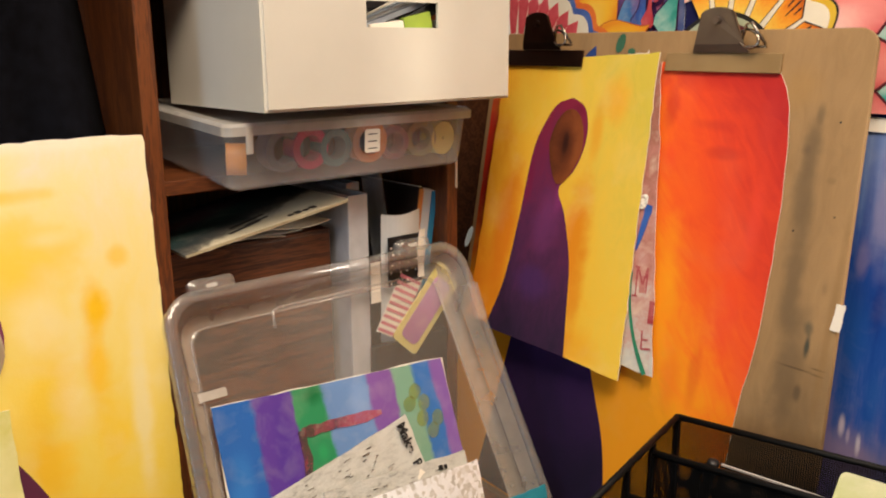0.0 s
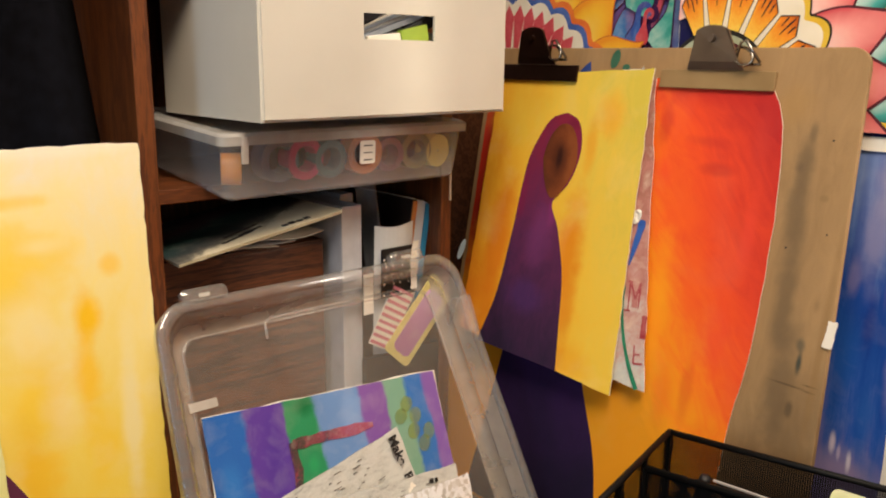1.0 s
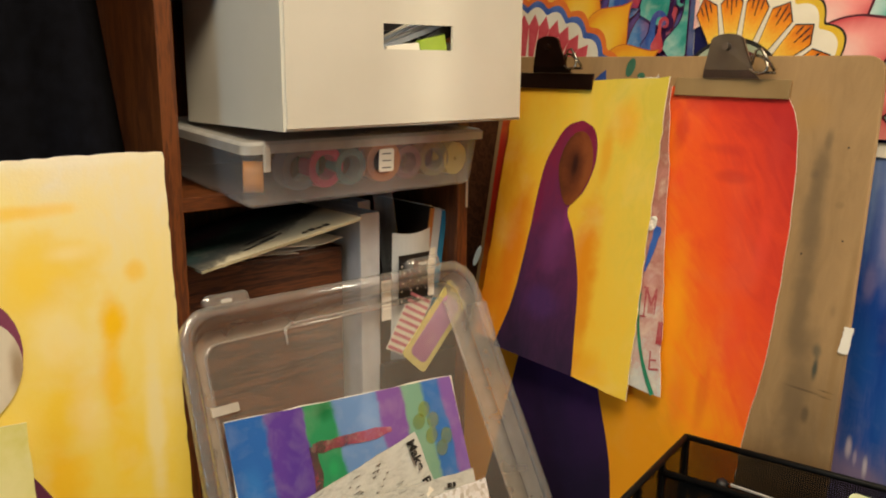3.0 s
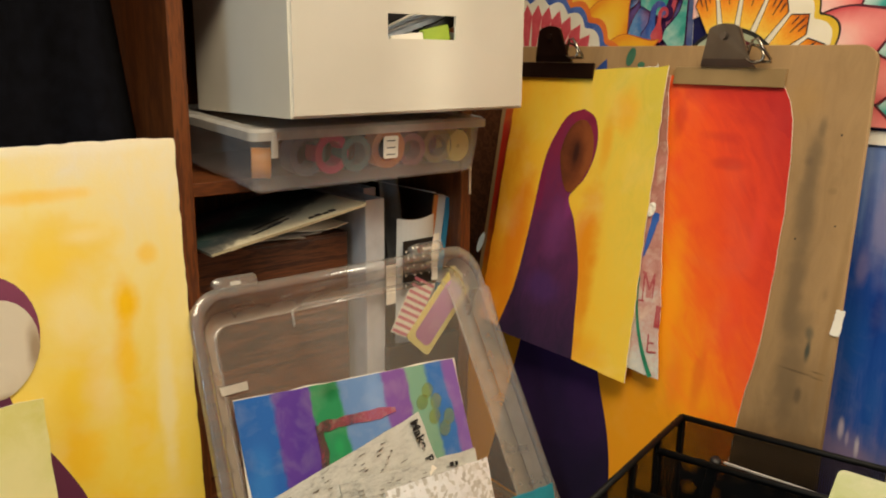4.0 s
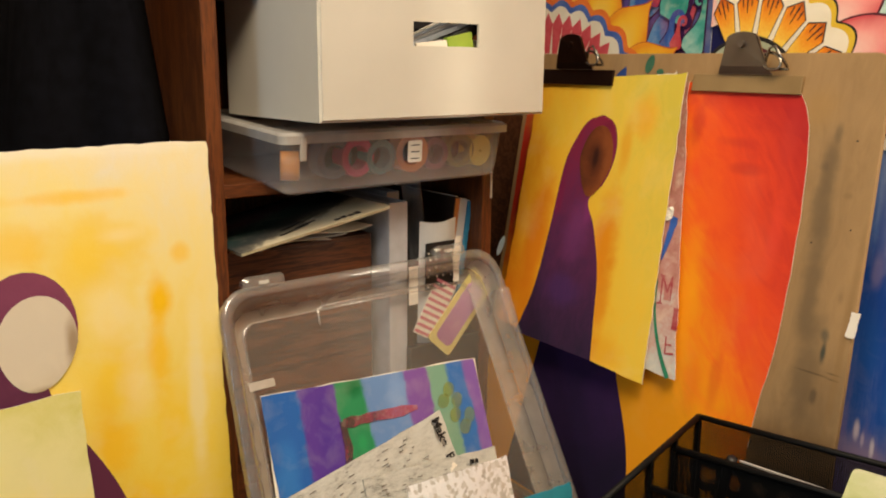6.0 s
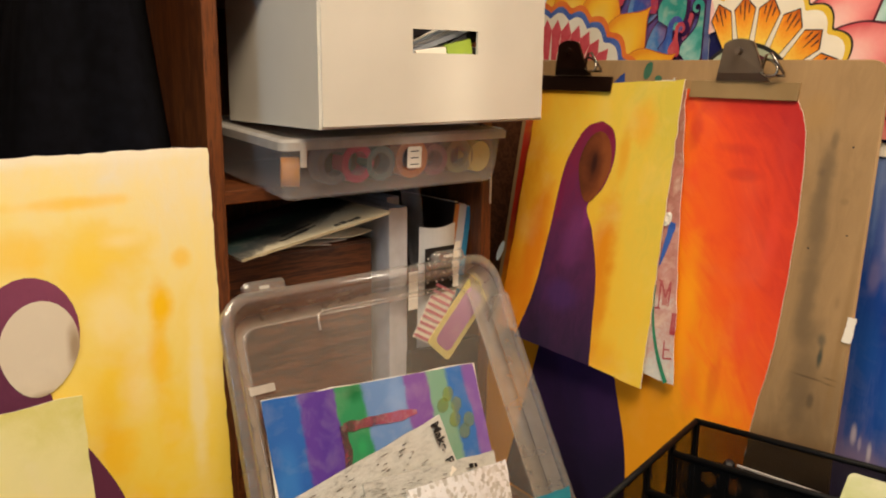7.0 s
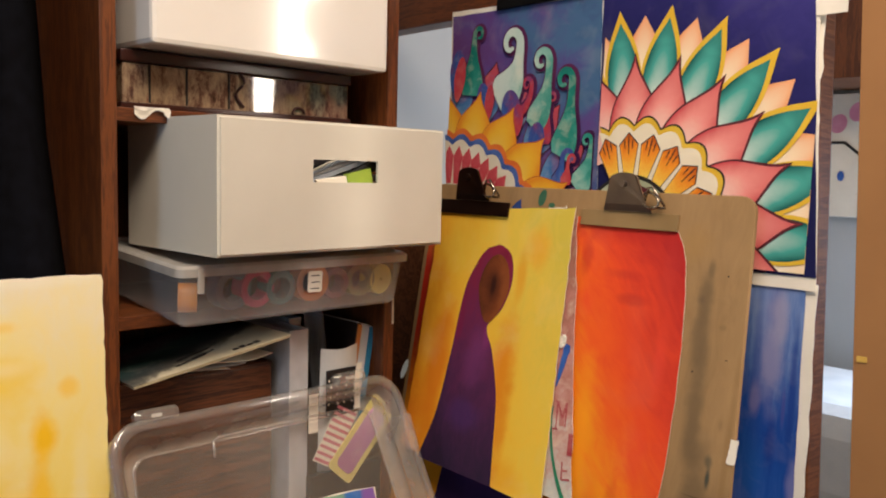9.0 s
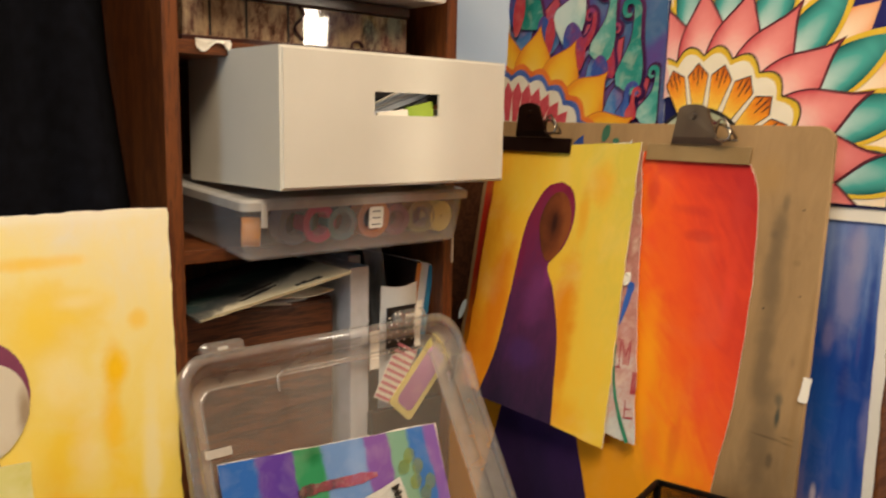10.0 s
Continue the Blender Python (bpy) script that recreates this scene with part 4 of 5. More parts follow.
FIRE = wash("fire_wash", [(0.03, "E0940E"), (0.2, "F8A010"), (0.36, "F67A1A"), (0.52, "F05420"), (0.72, "E04426"), (0.98, "B02826")], (2.0, 1.1, 0), (-0.85, -0.24), 5.0, 0.2, (0.6, 1.7, 1), pale=0.02, brush=0.17, turn=-48,
            spots=((-0.535, -0.18, 0.05, 0.2, "C42E14", 1.0), (-0.16, -0.05, 0.10, 0.022, "BC2A22", 0.7), (-0.215, -0.09, 0.014, 0.03, "C22A22", 0.6), (-0.205, -0.145, 0.020, 0.025, "F05028", 0.6), (-0.150, -0.105, 0.035, 0.010, "BE3028", 0.5), (-0.135, -0.135, 0.030, 0.010, "B62A24", 0.5), (-0.09, -0.10, 0.016, 0.05, "C43A30", 0.5), (-0.175, -0.19, 0.04, 0.03, "F8641E", 0.5), (-0.085, -0.20, 0.012, 0.06, "E84A34", 0.5),
                   (-0.14, -0.27, 0.018, 0.07, "F4621E", 0.6), (-0.10, -0.31, 0.018, 0.06, "EE4A24", 0.5), (-0.185, -0.30, 0.022, 0.10, "FCA414", 0.7), (-0.125, -0.385, 0.012, 0.05, "DC5A1A", 0.5), (-0.155, -0.40, 0.02, 0.05, "E8641A", 0.4), (-0.30, -0.47, 0.10, 0.06, "D89A10", 0.6)))
part("paper", sheet(d_place, 26, 30, 0.0011, 0.0006, 11), [FIRE, PAPER], big)
DKV = wash("dark_violet_wash", [(0.2, "140A26"), (0.6, "221036"), (0.9, "32184A")], (0, 1, 0), (-0.65, -0.4), 12, 0.3, pale=0.0, brush=0.08)
part("painted_shape", band(((0.30, -0.41), (0.43, -0.427), (0.52, -0.44), (0.645, -0.46)), ((0.30, -0.36), (0.40, -0.285), (0.437, -0.268), (0.504, -0.238), (0.561, -0.224), (0.645, -0.215)), -0.31, -0.643, d_warp, 0.0006), DKV, big, "dark violet bell shape")

# sheet with letters, peeping out
peek = thing("lettered_sheet", "pale sheet with red letter strokes and a green line", "painting", BOARD_M @ pose(0.0117, 0.0033, 0.013))
PALE = wash("pale_pink_wash", [(0.1, "CDCDC4"), (0.3, "D0A498"), (0.6, "C48478"), (0.95, "9E6A58")], (0, 1, 0), (-0.43, -0.08), 24, 0.4, pale=0.22, brush=0.25)
part("paper", sheet(lambda s, t: (-0.48 + (0.236 + 0.062 * t) * s + 0.0, -0.042 - 0.360 * t - 0.004 * s * t, 0.004 * t * t), 14, 20, 0.0008, 0.0016, 12), [PALE, PAPER], peek)
REDP = plain("red_strokes", "A4323C", "BE6A68", 160, 0.7)


def on_peek(u, v, w):
    t = (-0.042 - v) / 0.372
    return (u, v, 0.004 * t * t + w)


def stroke(parent, pts, r, mat, name="stroke"):
    return part(name, ribbon(pts, r), mat, parent)


for a_, b_ in (((-0.2275, -0.283), (-0.2245, -0.317)), ((-0.2265, -0.283), (-0.2165, -0.302)), ((-0.2165, -0.302), (-0.2125, -0.281)), ((-0.2125, -0.281), (-0.2100, -0.311)), ((-0.2300, -0.318), (-0.2215, -0.317)), ((-0.2310, -0.2825), (-0.2245, -0.2830)),
               ((-0.2055, -0.355), (-0.2030, -0.377)), ((-0.2030, -0.377), (-0.1900, -0.374)), ((-0.2045, -0.366), (-0.1955, -0.364))):
    stroke(peek, [on_peek(a_[0] + (b_[0] - a_[0]) * i / 5, a_[1] + (b_[1] - a_[1]) * i / 5, 0.0008) for i in range(6)], 0.0014, REDP)
stroke(peek, [on_peek(-0.1985 + 0.0004 * i, -0.318 - 0.0045 * i, 0.0008) for i in range(7)], 0.0042, REDP)
stroke(peek, [on_peek(-0.2185 + 0.0005 * i, -0.292 - 0.004 * i, 0.0005) for i in range(6)], 0.0052, plain("faded_red", "B8726C", "C88A80", 90, 0.8))
GRL = plain("green_line", "1E7A56", "2C8E68", 50, 0.7)
BLL = plain("blue_line", "2A56A8", "3A68BC", 50, 0.7)
stroke(peek, [on_peek(-0.2340 + 0.042 * (i / 9) ** 2.1, -0.290 - 0.0128 * i, 0.0012) for i in range(10)], [0.0010 + 0.0003 * i for i in range(10)], GRL)
stroke(peek, [on_peek(-0.2250 - 0.0012 * i, -0.208 - 0.007 * i, 0.0012) for i in range(9)], [0.005, 0.0062, 0.006, 0.0058, 0.0052, 0.0044, 0.0034, 0.0022, 0.001], BLL)
part("paper_lump", oval(-0.2345, -0.205, 0.0060, 0.0095, -18, lambda u, v, w: on_peek(u, v, w + 0.0016 * noise.noise(Vector((u * 300, v * 300, 0)))), 0.0022), PAPER, peek, "crumpled white paper lump")

# yellow sheet with a violet shape in front
front = thing("yellow_painting", "yellow watercolour sheet with a violet hooded shape, clipped on the board", "painting", BOARD_M @ pose(0.0162, 0.0045, 0.018))


def a_bulge(s, t):
    return 0.022 * t * t * (1 - 0.7 * s) + 0.004 * math.sin(math.pi * s) * t


def a_place(s, t):
    l, r = -0.515 - 0.005 * t, -0.249 + 0.016 * t
    u = l + (r - l) * s
    v = -0.048 + 0.016 * s - (0.366 + 0.028 * s) * t
    w = a_bulge(s, t)
    return Vector((u, v, w)) + SKEW * w


def a_warp(u, v, lift):
    s, t = 0.5, 0.5
    for _ in range(6):
        t = (-0.048 + 0.016 * s - v) / (0.366 + 0.028 * s)
        s = (u + 0.515 + 0.005 * t) / (0.266 + 0.021 * t)
    w = a_bulge(s, t)
    return Vector((u, v, w + lift)) + SKEW * w


GOLD = wash("gold_wash", [(0.05, "E08A0C"), (0.3, "EDA81C"), (0.55, "F2C437"), (0.8, "E9C84A"), (0.97, "D3BE46")], (0.9, 0.45, 0), (-0.62, -0.27), 7, 0.2, (1.6, 0.8, 1), pale=0.05, brush=0.14,
            spots=((-0.30, -0.09, 0.03, 0.04, "EFA018", 0.55), (-0.33, -0.27, 0.03, 0.12, "E48A08", 0.9), (-0.46, -0.28, 0.03, 0.13, "DE7A06", 0.85), (-0.50, -0.38, 0.03, 0.05, "D97806", 0.7), (-0.31, -0.40, 0.06, 0.03, "E8A010", 0.5), (-0.325, -0.13, 0.014, 0.05, "E69A14", 0.6), (-0.315, -0.33, 0.016, 0.10, "E08A0C", 0.65), (-0.46, -0.10, 0.06, 0.05, "E9CE48", 0.5)))
part("paper", sheet(a_place, 18, 36, 0.0011, 0.0012, 13), [GOLD, PAPER], front)
VIOLET = wash("violet_wash", [(0.05, "2A1B36"), (0.3, "472348"), (0.6, "662852"), (0.92, "84203E")], (0.2, 1, 0), (-0.50, -0.17), 10, 0.22, (1.6, 0.7, 1), pale=0.0, brush=0.16, spots=((-0.430, -0.20, 0.012, 0.06, "7A1A44", 0.8), (-0.36, -0.105, 0.02, 0.012, "741A38", 0.8), (-0.44, -0.30, 0.012, 0.06, "3A1840", 0.7), (-0.37, -0.22, 0.010, 0.03, "8A2E6C", 0.6), (-0.385, -0.25, 0.03, 0.06, "7E3A74", 0.5), (-0.39, -0.34, 0.05, 0.03, "4A2A66", 0.5)))
part("painted_shape", band(((0.091, -0.376), (0.098, -0.398), (0.12, -0.416), (0.16, -0.433), (0.26, -0.443), (0.35, -0.455), (0.418, -0.477)),
                           ((0.091, -0.374), (0.098, -0.356), (0.112, -0.346), (0.135, -0.3415), (0.16, -0.345), (0.185, -0.356), (0.21, -0.377), (0.24, -0.361), (0.30, -0.340), (0.37, -0.331), (0.424, -0.325)), -0.0915, -0.4215, a_warp, 0.0006, 60, 8), VIOLET, front, "violet hooded bell shape")
BROWN = wash("brown_wash", [(0.1, "5A2C14"), (0.5, "7A3E1C"), (0.9, "8A4A22")], (1, 0, 0), (-0.41, -0.34), 30, 0.5, pale=0.0, brush=0.15, spots=((-0.374, -0.152, 0.020, 0.036, "4A200E", 0.8), (-0.374, -0.150, 0.007, 0.018, "2C1008", 0.9)))
part("painted_oval", oval(-0.3755, -0.155, 0.030, 0.050, -4, a_warp, 0.0013, 0.35), BROWN, front, "brown oval")

# ---- rack of paintings behind the board ----
RACK_M = frame_of((0.555, -0.458, 1.311), (-0.06, -1, 0), (-1, 0.06, 0.03))
rack = thing("wooden_rack", "dark brown wooden rack with a rail and a post", "rack", RACK_M)
part("rail", box(-0.86, 0.10, 0.268, 0.345, -0.05, -0.012, 0.002), WOOD_H, rack)
part("post", box(-0.024, 0.0, -1.34, 0.6, -0.045, -0.012, 0.002), WOOD_POST, rack, "", pose(0.0545, 0, 0, 0, 0, 2.6))
part("lower_panel", box(-0.76, -0.50, -1.2, -0.045, -0.045, -0.020, 0.002), WOOD_POST, rack)
part("post", box(-0.84, -0.82, -1.308, 0.6, -0.045, -0.012, 0.002), WOOD_POST, rack)

NIGHT = wash("night_wash", [(0.05, "5A3468"), (0.35, "644080"), (0.55, "524688"), (0.74, "447696"), (0.95, "3E3874")], (0.9, 0.7, 0), (-0.55, 0.05), 11, 0.45, pale=0.05)
NAVY = wash("navy_wash", [(0.1, "14164A"), (0.5, "222062"), (0.8, "3C3682"), (1.0, "605CA2")], (0.5, 1, 0), (0.0, 0.33), 8, 0.25, pale=0.02)
TEALW = petal_paint("teal_petal", "DCEAE0", "4AA49A", "064E4A", 0.154, 0.056, 0.12)
ROSE = petal_paint("rose_petal", "F8DCCC", "EC948C", "C8464E", 0.130, 0.074, 0.16)
PEACH = petal_paint("peach_petal", "F6F0DC", "F4DAB6", "EA965C", 0.117, 0.060, 0.10)
YEL = plain("yellow_rim", "D8AE1C", "E2BE38", 40, 0.7)
WINE = plain("wine_rim", "3E0E1A", "5E1626", 60, 0.7)
CREAMP = plain("cream_paint", "E8DCC0", "F0E6CE", 30, 0.8)
ORANGE = wash("orange_gem", [(0.05, "F8CC50"), (0.4, "F4A024"), (0.75, "E47818"), (0.97, "B04E12")], (0, 1, 0), (0.0, 0.056), 60, 0.35, pale=0.02, brush=0.2)
WHITEP = plain("pale_petal", "E4DCC6", "EEE8D6", 30, 0.8)


def gem(w, h, base_w=0.5):
    bm = bmesh.new()
    pts = [(-w * base_w / 2, 0), (w * base_w / 2, 0), (w / 2, h * 0.72), (0, h), (-w / 2, h * 0.72)]
    bm.faces.new([bm.verts.new((x_, y_, 0)) for x_, y_ in pts])
    return bm


def fan(parent, c, n, a0, a1, r0, r1, width, rim, mats, name, z, edge, cusp=0.9, profile=None):
    """Petals round a centre, sharing one mesh; those that run over the sheet's edges (u0, u1, v0, v1) are cut there."""
    first = None
    for i in range(n):
        a = radians(a0 + (a1 - a0) * i / (n - 1))
        m = pose(c[0] + r0 * math.sin(a), c[1] + r0 * math.cos(a), z + 0.00004 * i, 0, 0, -math.degrees(a))
        bm = leaf(r1 - r0, width, rim, cusp=cusp, profile=profile) if rim is not None else gem(width, r1 - r0)
        inv, count = m.inverted(), len(bm.verts)
        cut = False
        for k, val in enumerate(edge):
            ax = k // 2
            side = 1 if k % 2 else -1
            out = [v for v in bm.verts if ((m @ v.co)[ax] - val) * side > 0]
            if out:
                cut = True
                at_, way = [0, 0, 0], [0, 0, 0]
                at_[ax], way[ax] = val, side
                bmesh.ops.bisect_plane(bm, geom=bm.verts[:] + bm.edges[:] + bm.faces[:], plane_co=inv @ Vector(at_), plane_no=inv.to_3x3() @ Vector(way), clear_outer=True)
        if len(bm.faces) == 0:
            bm.free()
        elif cut or first is None:
            ob = part(name, bm, mats, parent, "", m)
            first = first or (None if cut else ob)
        else:
            bm.free()
            ob = new(name, first.data)
            ob.parent, ob.matrix_basis = parent, m


def disc_arc(c, r0, r1, z, clip, n=48, bumps=0, amp=0.0, a0=-95, a1=110):
    bm = bmesh.new()
    prev = None
    for i in range(n + 1):
        a = radians(a0 + (a1 - a0) * i / n)
        k = amp * abs(math.sin(math.radians((a0 + (a1 - a0) * i / n)) * bumps / 2)) if bumps else 0
        o = (c[0] + (r1 + k) * math.sin(a), c[1] + (r1 + k) * math.cos(a))
        q = (c[0] + r0 * math.sin(a), c[1] + r0 * math.cos(a))
        if clip(*o):
            cur = (bm.verts.new((*o, z)), bm.verts.new((*q, z)))
            if prev:
                bm.faces.new((prev[0], cur[0], cur[1], prev[1]))
            prev = cur
        else:
            prev = None
    return bm


right = thing("lotus_painting", "watercolour of a lotus mandala in rose, teal and navy", "painting", RACK_M)
part("paper", sheet(lambda s, t: (-0.2505 + 0.012 * t + (0.294 + 0.012 * t) * s, 0.272 - 0.374 * t, 0.0), 16, 16, 0.0008, 0.0004, 15), PAPER, right)
part("ground", sheet(lambda s, t: (-0.2500 + 0.012 * t + (0.288 + 0.017 * t) * s, 0.270 - 0.357 * t, 0.0012), 16, 16, 0.0006, 0.0006, 16), NAVY, right, "navy painted ground")
RC = (-0.1835, -0.0565)


EDGE_R = (-0.2420, 0.0540, -0.0840, 0.2680)


def on_right(u, v):
    return -0.2425 < u < 0.055 and -0.085 < v < 0.270


fan(right, RC, 8, -14.9, 95.7, 0.165, 0.282, 0.060, 0.0010, [PEACH, PEACH], "petal", 0.0018, EDGE_R, 0.9, LANCE)
fan(right, RC, 8, -22.8, 87.8, 0.140, 0.294, 0.058, 0.0044, [TEALW, YEL], "petal", 0.0026, EDGE_R, 0.9, LANCE)
fan(right, RC, 9, -18.4, 117.0, 0.100, 0.236, 0.076, 0.0022, [ROSE, WINE], "petal", 0.0036, EDGE_R, 1.15, OGEE)
part("scallop_band", disc_arc(RC, 0.06, 0.142, 0.0044, on_right, 160, 21.4, 0.013), INK, right)
part("scallop_band", disc_arc(RC, 0.06, 0.1395, 0.0048, on_right, 160, 21.4, 0.013), YEL, right)
part("scallop_band", disc_arc(RC, 0.06, 0.133, 0.0052, on_right, 160, 21.4, 0.012), CREAMP, right)
fan(right, RC, 9, -20.0, 115.0, 0.076, 0.1335, 0.0310, None, [INK], "gem_edge", 0.0054, EDGE_R)
fan(right, RC, 9, -20.0, 115.0, 0.077, 0.1315, 0.0285, None, [ORANGE], "gem", 0.0056, EDGE_R)
for off, low in ((0.0, 0.100), (-3.0, 0.108), (3.0, 0.108)):
    fan(right, RC, 9, -20.0 + off, 115.0 + off, low + 0.004, 0.1305 - 0.002 * abs(off), 0.0022, None, [INK], "gem_stroke", 0.0058 + 0.00001 * off, EDGE_R)
part("ring", disc_arc(RC, 0.062, 0.078, 0.0060, on_right), INK, right)
part("ring", disc_arc(RC, 0.052, 0.073, 0.0064, on_right), plain("olive_ring", "9AA68A", "B4BCA0", 40, 0.8), right)
part("ring", disc_arc(RC, 0.0, 0.066, 0.0068, on_right), WINE, right)

left = thing("flame_painting", "watercolour of curling teal flames over a flower, clipped up", "painting", RACK_M)
part("paper", sheet(lambda s, t: (-0.562 + 0.012 * t + (0.309 + 0.002 * t) * s, 0.278 - 0.008 * s - 0.35 * t, -0.002), 16, 16, 0.0008, 0.0006, 17), PAPER, left)
part("ground", sheet(lambda s, t: (-0.558 + 0.012 * t + (0.305 + 0.002 * t) * s, 0.270 - 0.006 * s - 0.34 * t, -0.0008), 16, 16, 0.0006, 0.0008, 18), NIGHT, left, "dark violet and teal painted ground")
LC = (-0.536, -0.134)


EDGE_L = (-0.5500, -0.2500, -0.0650, 0.2620)


def on_left(u, v):
    return -0.556 < u < -0.244 and -0.07 < v < 0.266


SKYB = wash("blue_petal", [(0.05, "7FA6C8"), (0.5, "3E6FA8"), (1.0, "B84A58")], (0, 1, 0), (0.0, 0.09), 26, 0.4, pale=0.1)
SUNF = petal_paint("sun_petal", "F2CC5A", "F0B82C", "E69420", 0.088, 0.072, 0.16)
fan(left, LC, 7, 2, 80, 0.22, 0.335, 0.062, 0.0014, [SKYB, WINE], "petal", 0.0008, EDGE_L, 1.1)


def flame(c, r, foot, wide, z, mirror=False, grow=0.0):
    """A flame that swells from its foot, narrows to a neck and ends in an inward curl round c."""
    sg = -1 if mirror else 1
    pts, rad = [], []
    end = (c[0] + sg * r, c[1])
    mid = (end[0] + sg * 0.1 * r, foot[1] + 0.35 * (end[1] - foot[1]))
    neck = 0.42 * r
    for i in range(22):
        t = i / 21
        a, b, d = (1 - t) ** 2, 2 * t * (1 - t), t * t
        pts.append((a * foot[0] + b * mid[0] + d * end[0], a * foot[1] + b * mid[1] + d * end[1]))
        rad.append(spline(((0, 0.36 * wide), (0.18, 0.5 * wide), (0.42, 0.40 * wide), (0.72, max(neck * 1.15, 0.17 * wide)), (1.0, neck)), t))
    for i in range(1, 19):
        a = i / 18 * 1.72 * math.pi
        q = r * (1 - 0.62 * i / 18)
        pts.append((c[0] + sg * q * math.cos(a), c[1] + q * math.sin(a) * 1.1))
        rad.append(neck * (1 - 0.62 * i / 18))
    bm = bmesh.new()
    prev = None
    for i, (p_, r_) in enumerate(zip(pts, rad)):
        a, b = Vector(pts[max(0, i - 1)]), Vector(pts[min(len(pts) - 1, i + 1)])
        d = (b - a).normalized()
        s = Vector((-d.y, d.x)) * (r_ + grow)
        cur = [bm.verts.new((min(q.x, -0.2505), q.y, z + 0.00001 * i)) for q in (Vector(p_) + s, Vector(p_) - s)]
        if prev:
            bm.faces.new((prev[0], cur[0], cur[1], prev[1]))
        prev = cur
    return bm


TEALF = wash("teal_flame", [(0.05, "B8D8CC"), (0.3, "66B0A4"), (0.6, "1E8A7A"), (1.0, "106A60")], (0.2, 1, 0), (-0.13, 0.13), 24, 0.45, pale=0.14)
PALEF = wash("pale_flame", [(0.05, "DCE2D8"), (0.45, "C4D8CE"), (0.7, "7EB8AA"), (1.0, "2E8C7C")], (0.9, -0.3, 0), (-0.50, -0.33), 20, 0.35, pale=0.2)
BLUEF = wash("blue_swirl", [(0.1, "6C84B8"), (0.3, "3258A2"), (0.6, "24488E"), (1.0, "A03A54")], (0.6, 1, 0), (-0.3, 0.0), 40, 0.5, pale=0.05)
REDF = wash("red_swirl", [(0.1, "D0807A"), (0.3, "C04048"), (0.7, "B03440"), (1.0, "4A4486")], (0.6, 1, 0), (-0.3, 0.0), 40, 0.5, pale=0.04)
HALO = wash("wine_halo", [(0.2, "361644"), (0.8, "58244E")], (0, 1, 0), (0, 0.2), 30, 0.4, pale=0.0)
for k_, (cu_, cv_, hu, hv, tn, mt) in enumerate(((-0.536, 0.180, 0.016, 0.034, -10, BLUEF), (-0.528, 0.166, 0.013, 0.036, -8, REDF), (-0.470, 0.128, 0.015, 0.030, 8, BLUEF), (-0.457, 0.126, 0.010, 0.028, -4, REDF), (-0.409, 0.112, 0.020, 0.032, 10, BLUEF), (-0.394, 0.098, 0.011, 0.024, 0, REDF), (-0.354, 0.068, 0.016, 0.026, 0, BLUEF))):
    part("swirl", oval(cu_, cv_, hu, hv, tn, flat, 0.0058 + 0.00005 * k_, 0.3), mt, left)
FLAMES = (((-0.381, 0.150), 0.0095, (-0.395, 0.108), 0.014, False, REDF), ((-0.329, 0.128), 0.0075, (-0.339, 0.062), 0.020, True, REDF), ((-0.4887, 0.2338), 0.0105, (-0.503, 0.140), 0.052, True, TEALF), ((-0.4168, 0.2128), 0.0185, (-0.442, 0.128), 0.064, False, PALEF),
          ((-0.3535, 0.1824), 0.0155, (-0.3665, 0.088), 0.042, False, PALEF), ((-0.3075, 0.1519), 0.0145, (-0.3100, 0.045), 0.046, False, TEALF), ((-0.2612, 0.0659), 0.0085, (-0.2760, 0.000), 0.036, False, TEALF), ((-0.292, 0.043), 0.0110, (-0.311, 0.004), 0.026, True, BLUEF), ((-0.2845, 0.040), 0.0070, (-0.296, 0.006), 0.020, True, REDF))
for k_, (c_, r_, foot, wide, mirror, mt) in enumerate(FLAMES):
    part("flame_edge", flame(c_, r_, foot, wide, 0.0010 + 0.0001 * k_, mirror, 0.0045), HALO, left)
    part("flame", flame(c_, r_, foot, wide, 0.0031 + 0.0003 * k_, mirror), mt, left)
fan(left, LC, 6, -4, 76, 0.19, 0.286, 0.082, 0.0012, [SUNF, plain("sun_outline", "B4521A", "C86420", 50, 0.8)], "petal", 0.0062, EDGE_L, 1.2, OGEE)
part("scallop_band", disc_arc(LC, 0.10, 0.214, 0.0068, on_left, 160, 30, 0.010), plain("orange_paint", "D8641E", "E67C2C", 40, 0.8), left)
part("scallop_band", disc_arc(LC, 0.10, 0.205, 0.0072, on_left, 160, 30, 0.010), plain("blue_paint", "3A58A0", "5470B4", 40, 0.8), left)
part("scallop_band", disc_arc(LC, 0.10, 0.196, 0.0076, on_left, 160, 30, 0.010), WHITEP, left)
fan(left, LC, 11, -2, 68, 0.135, 0.196, 0.022, None, [plain("red_gem", "C43C48", "D8606A", 60, 0.8)], "gem", 0.0080, EDGE_L)
part("clamp", box(-0.452, -0.262, 0.266, 0.300, 0.0, 0.006, 0.002), BLACK_METAL, left, "black clamp at the top edge")

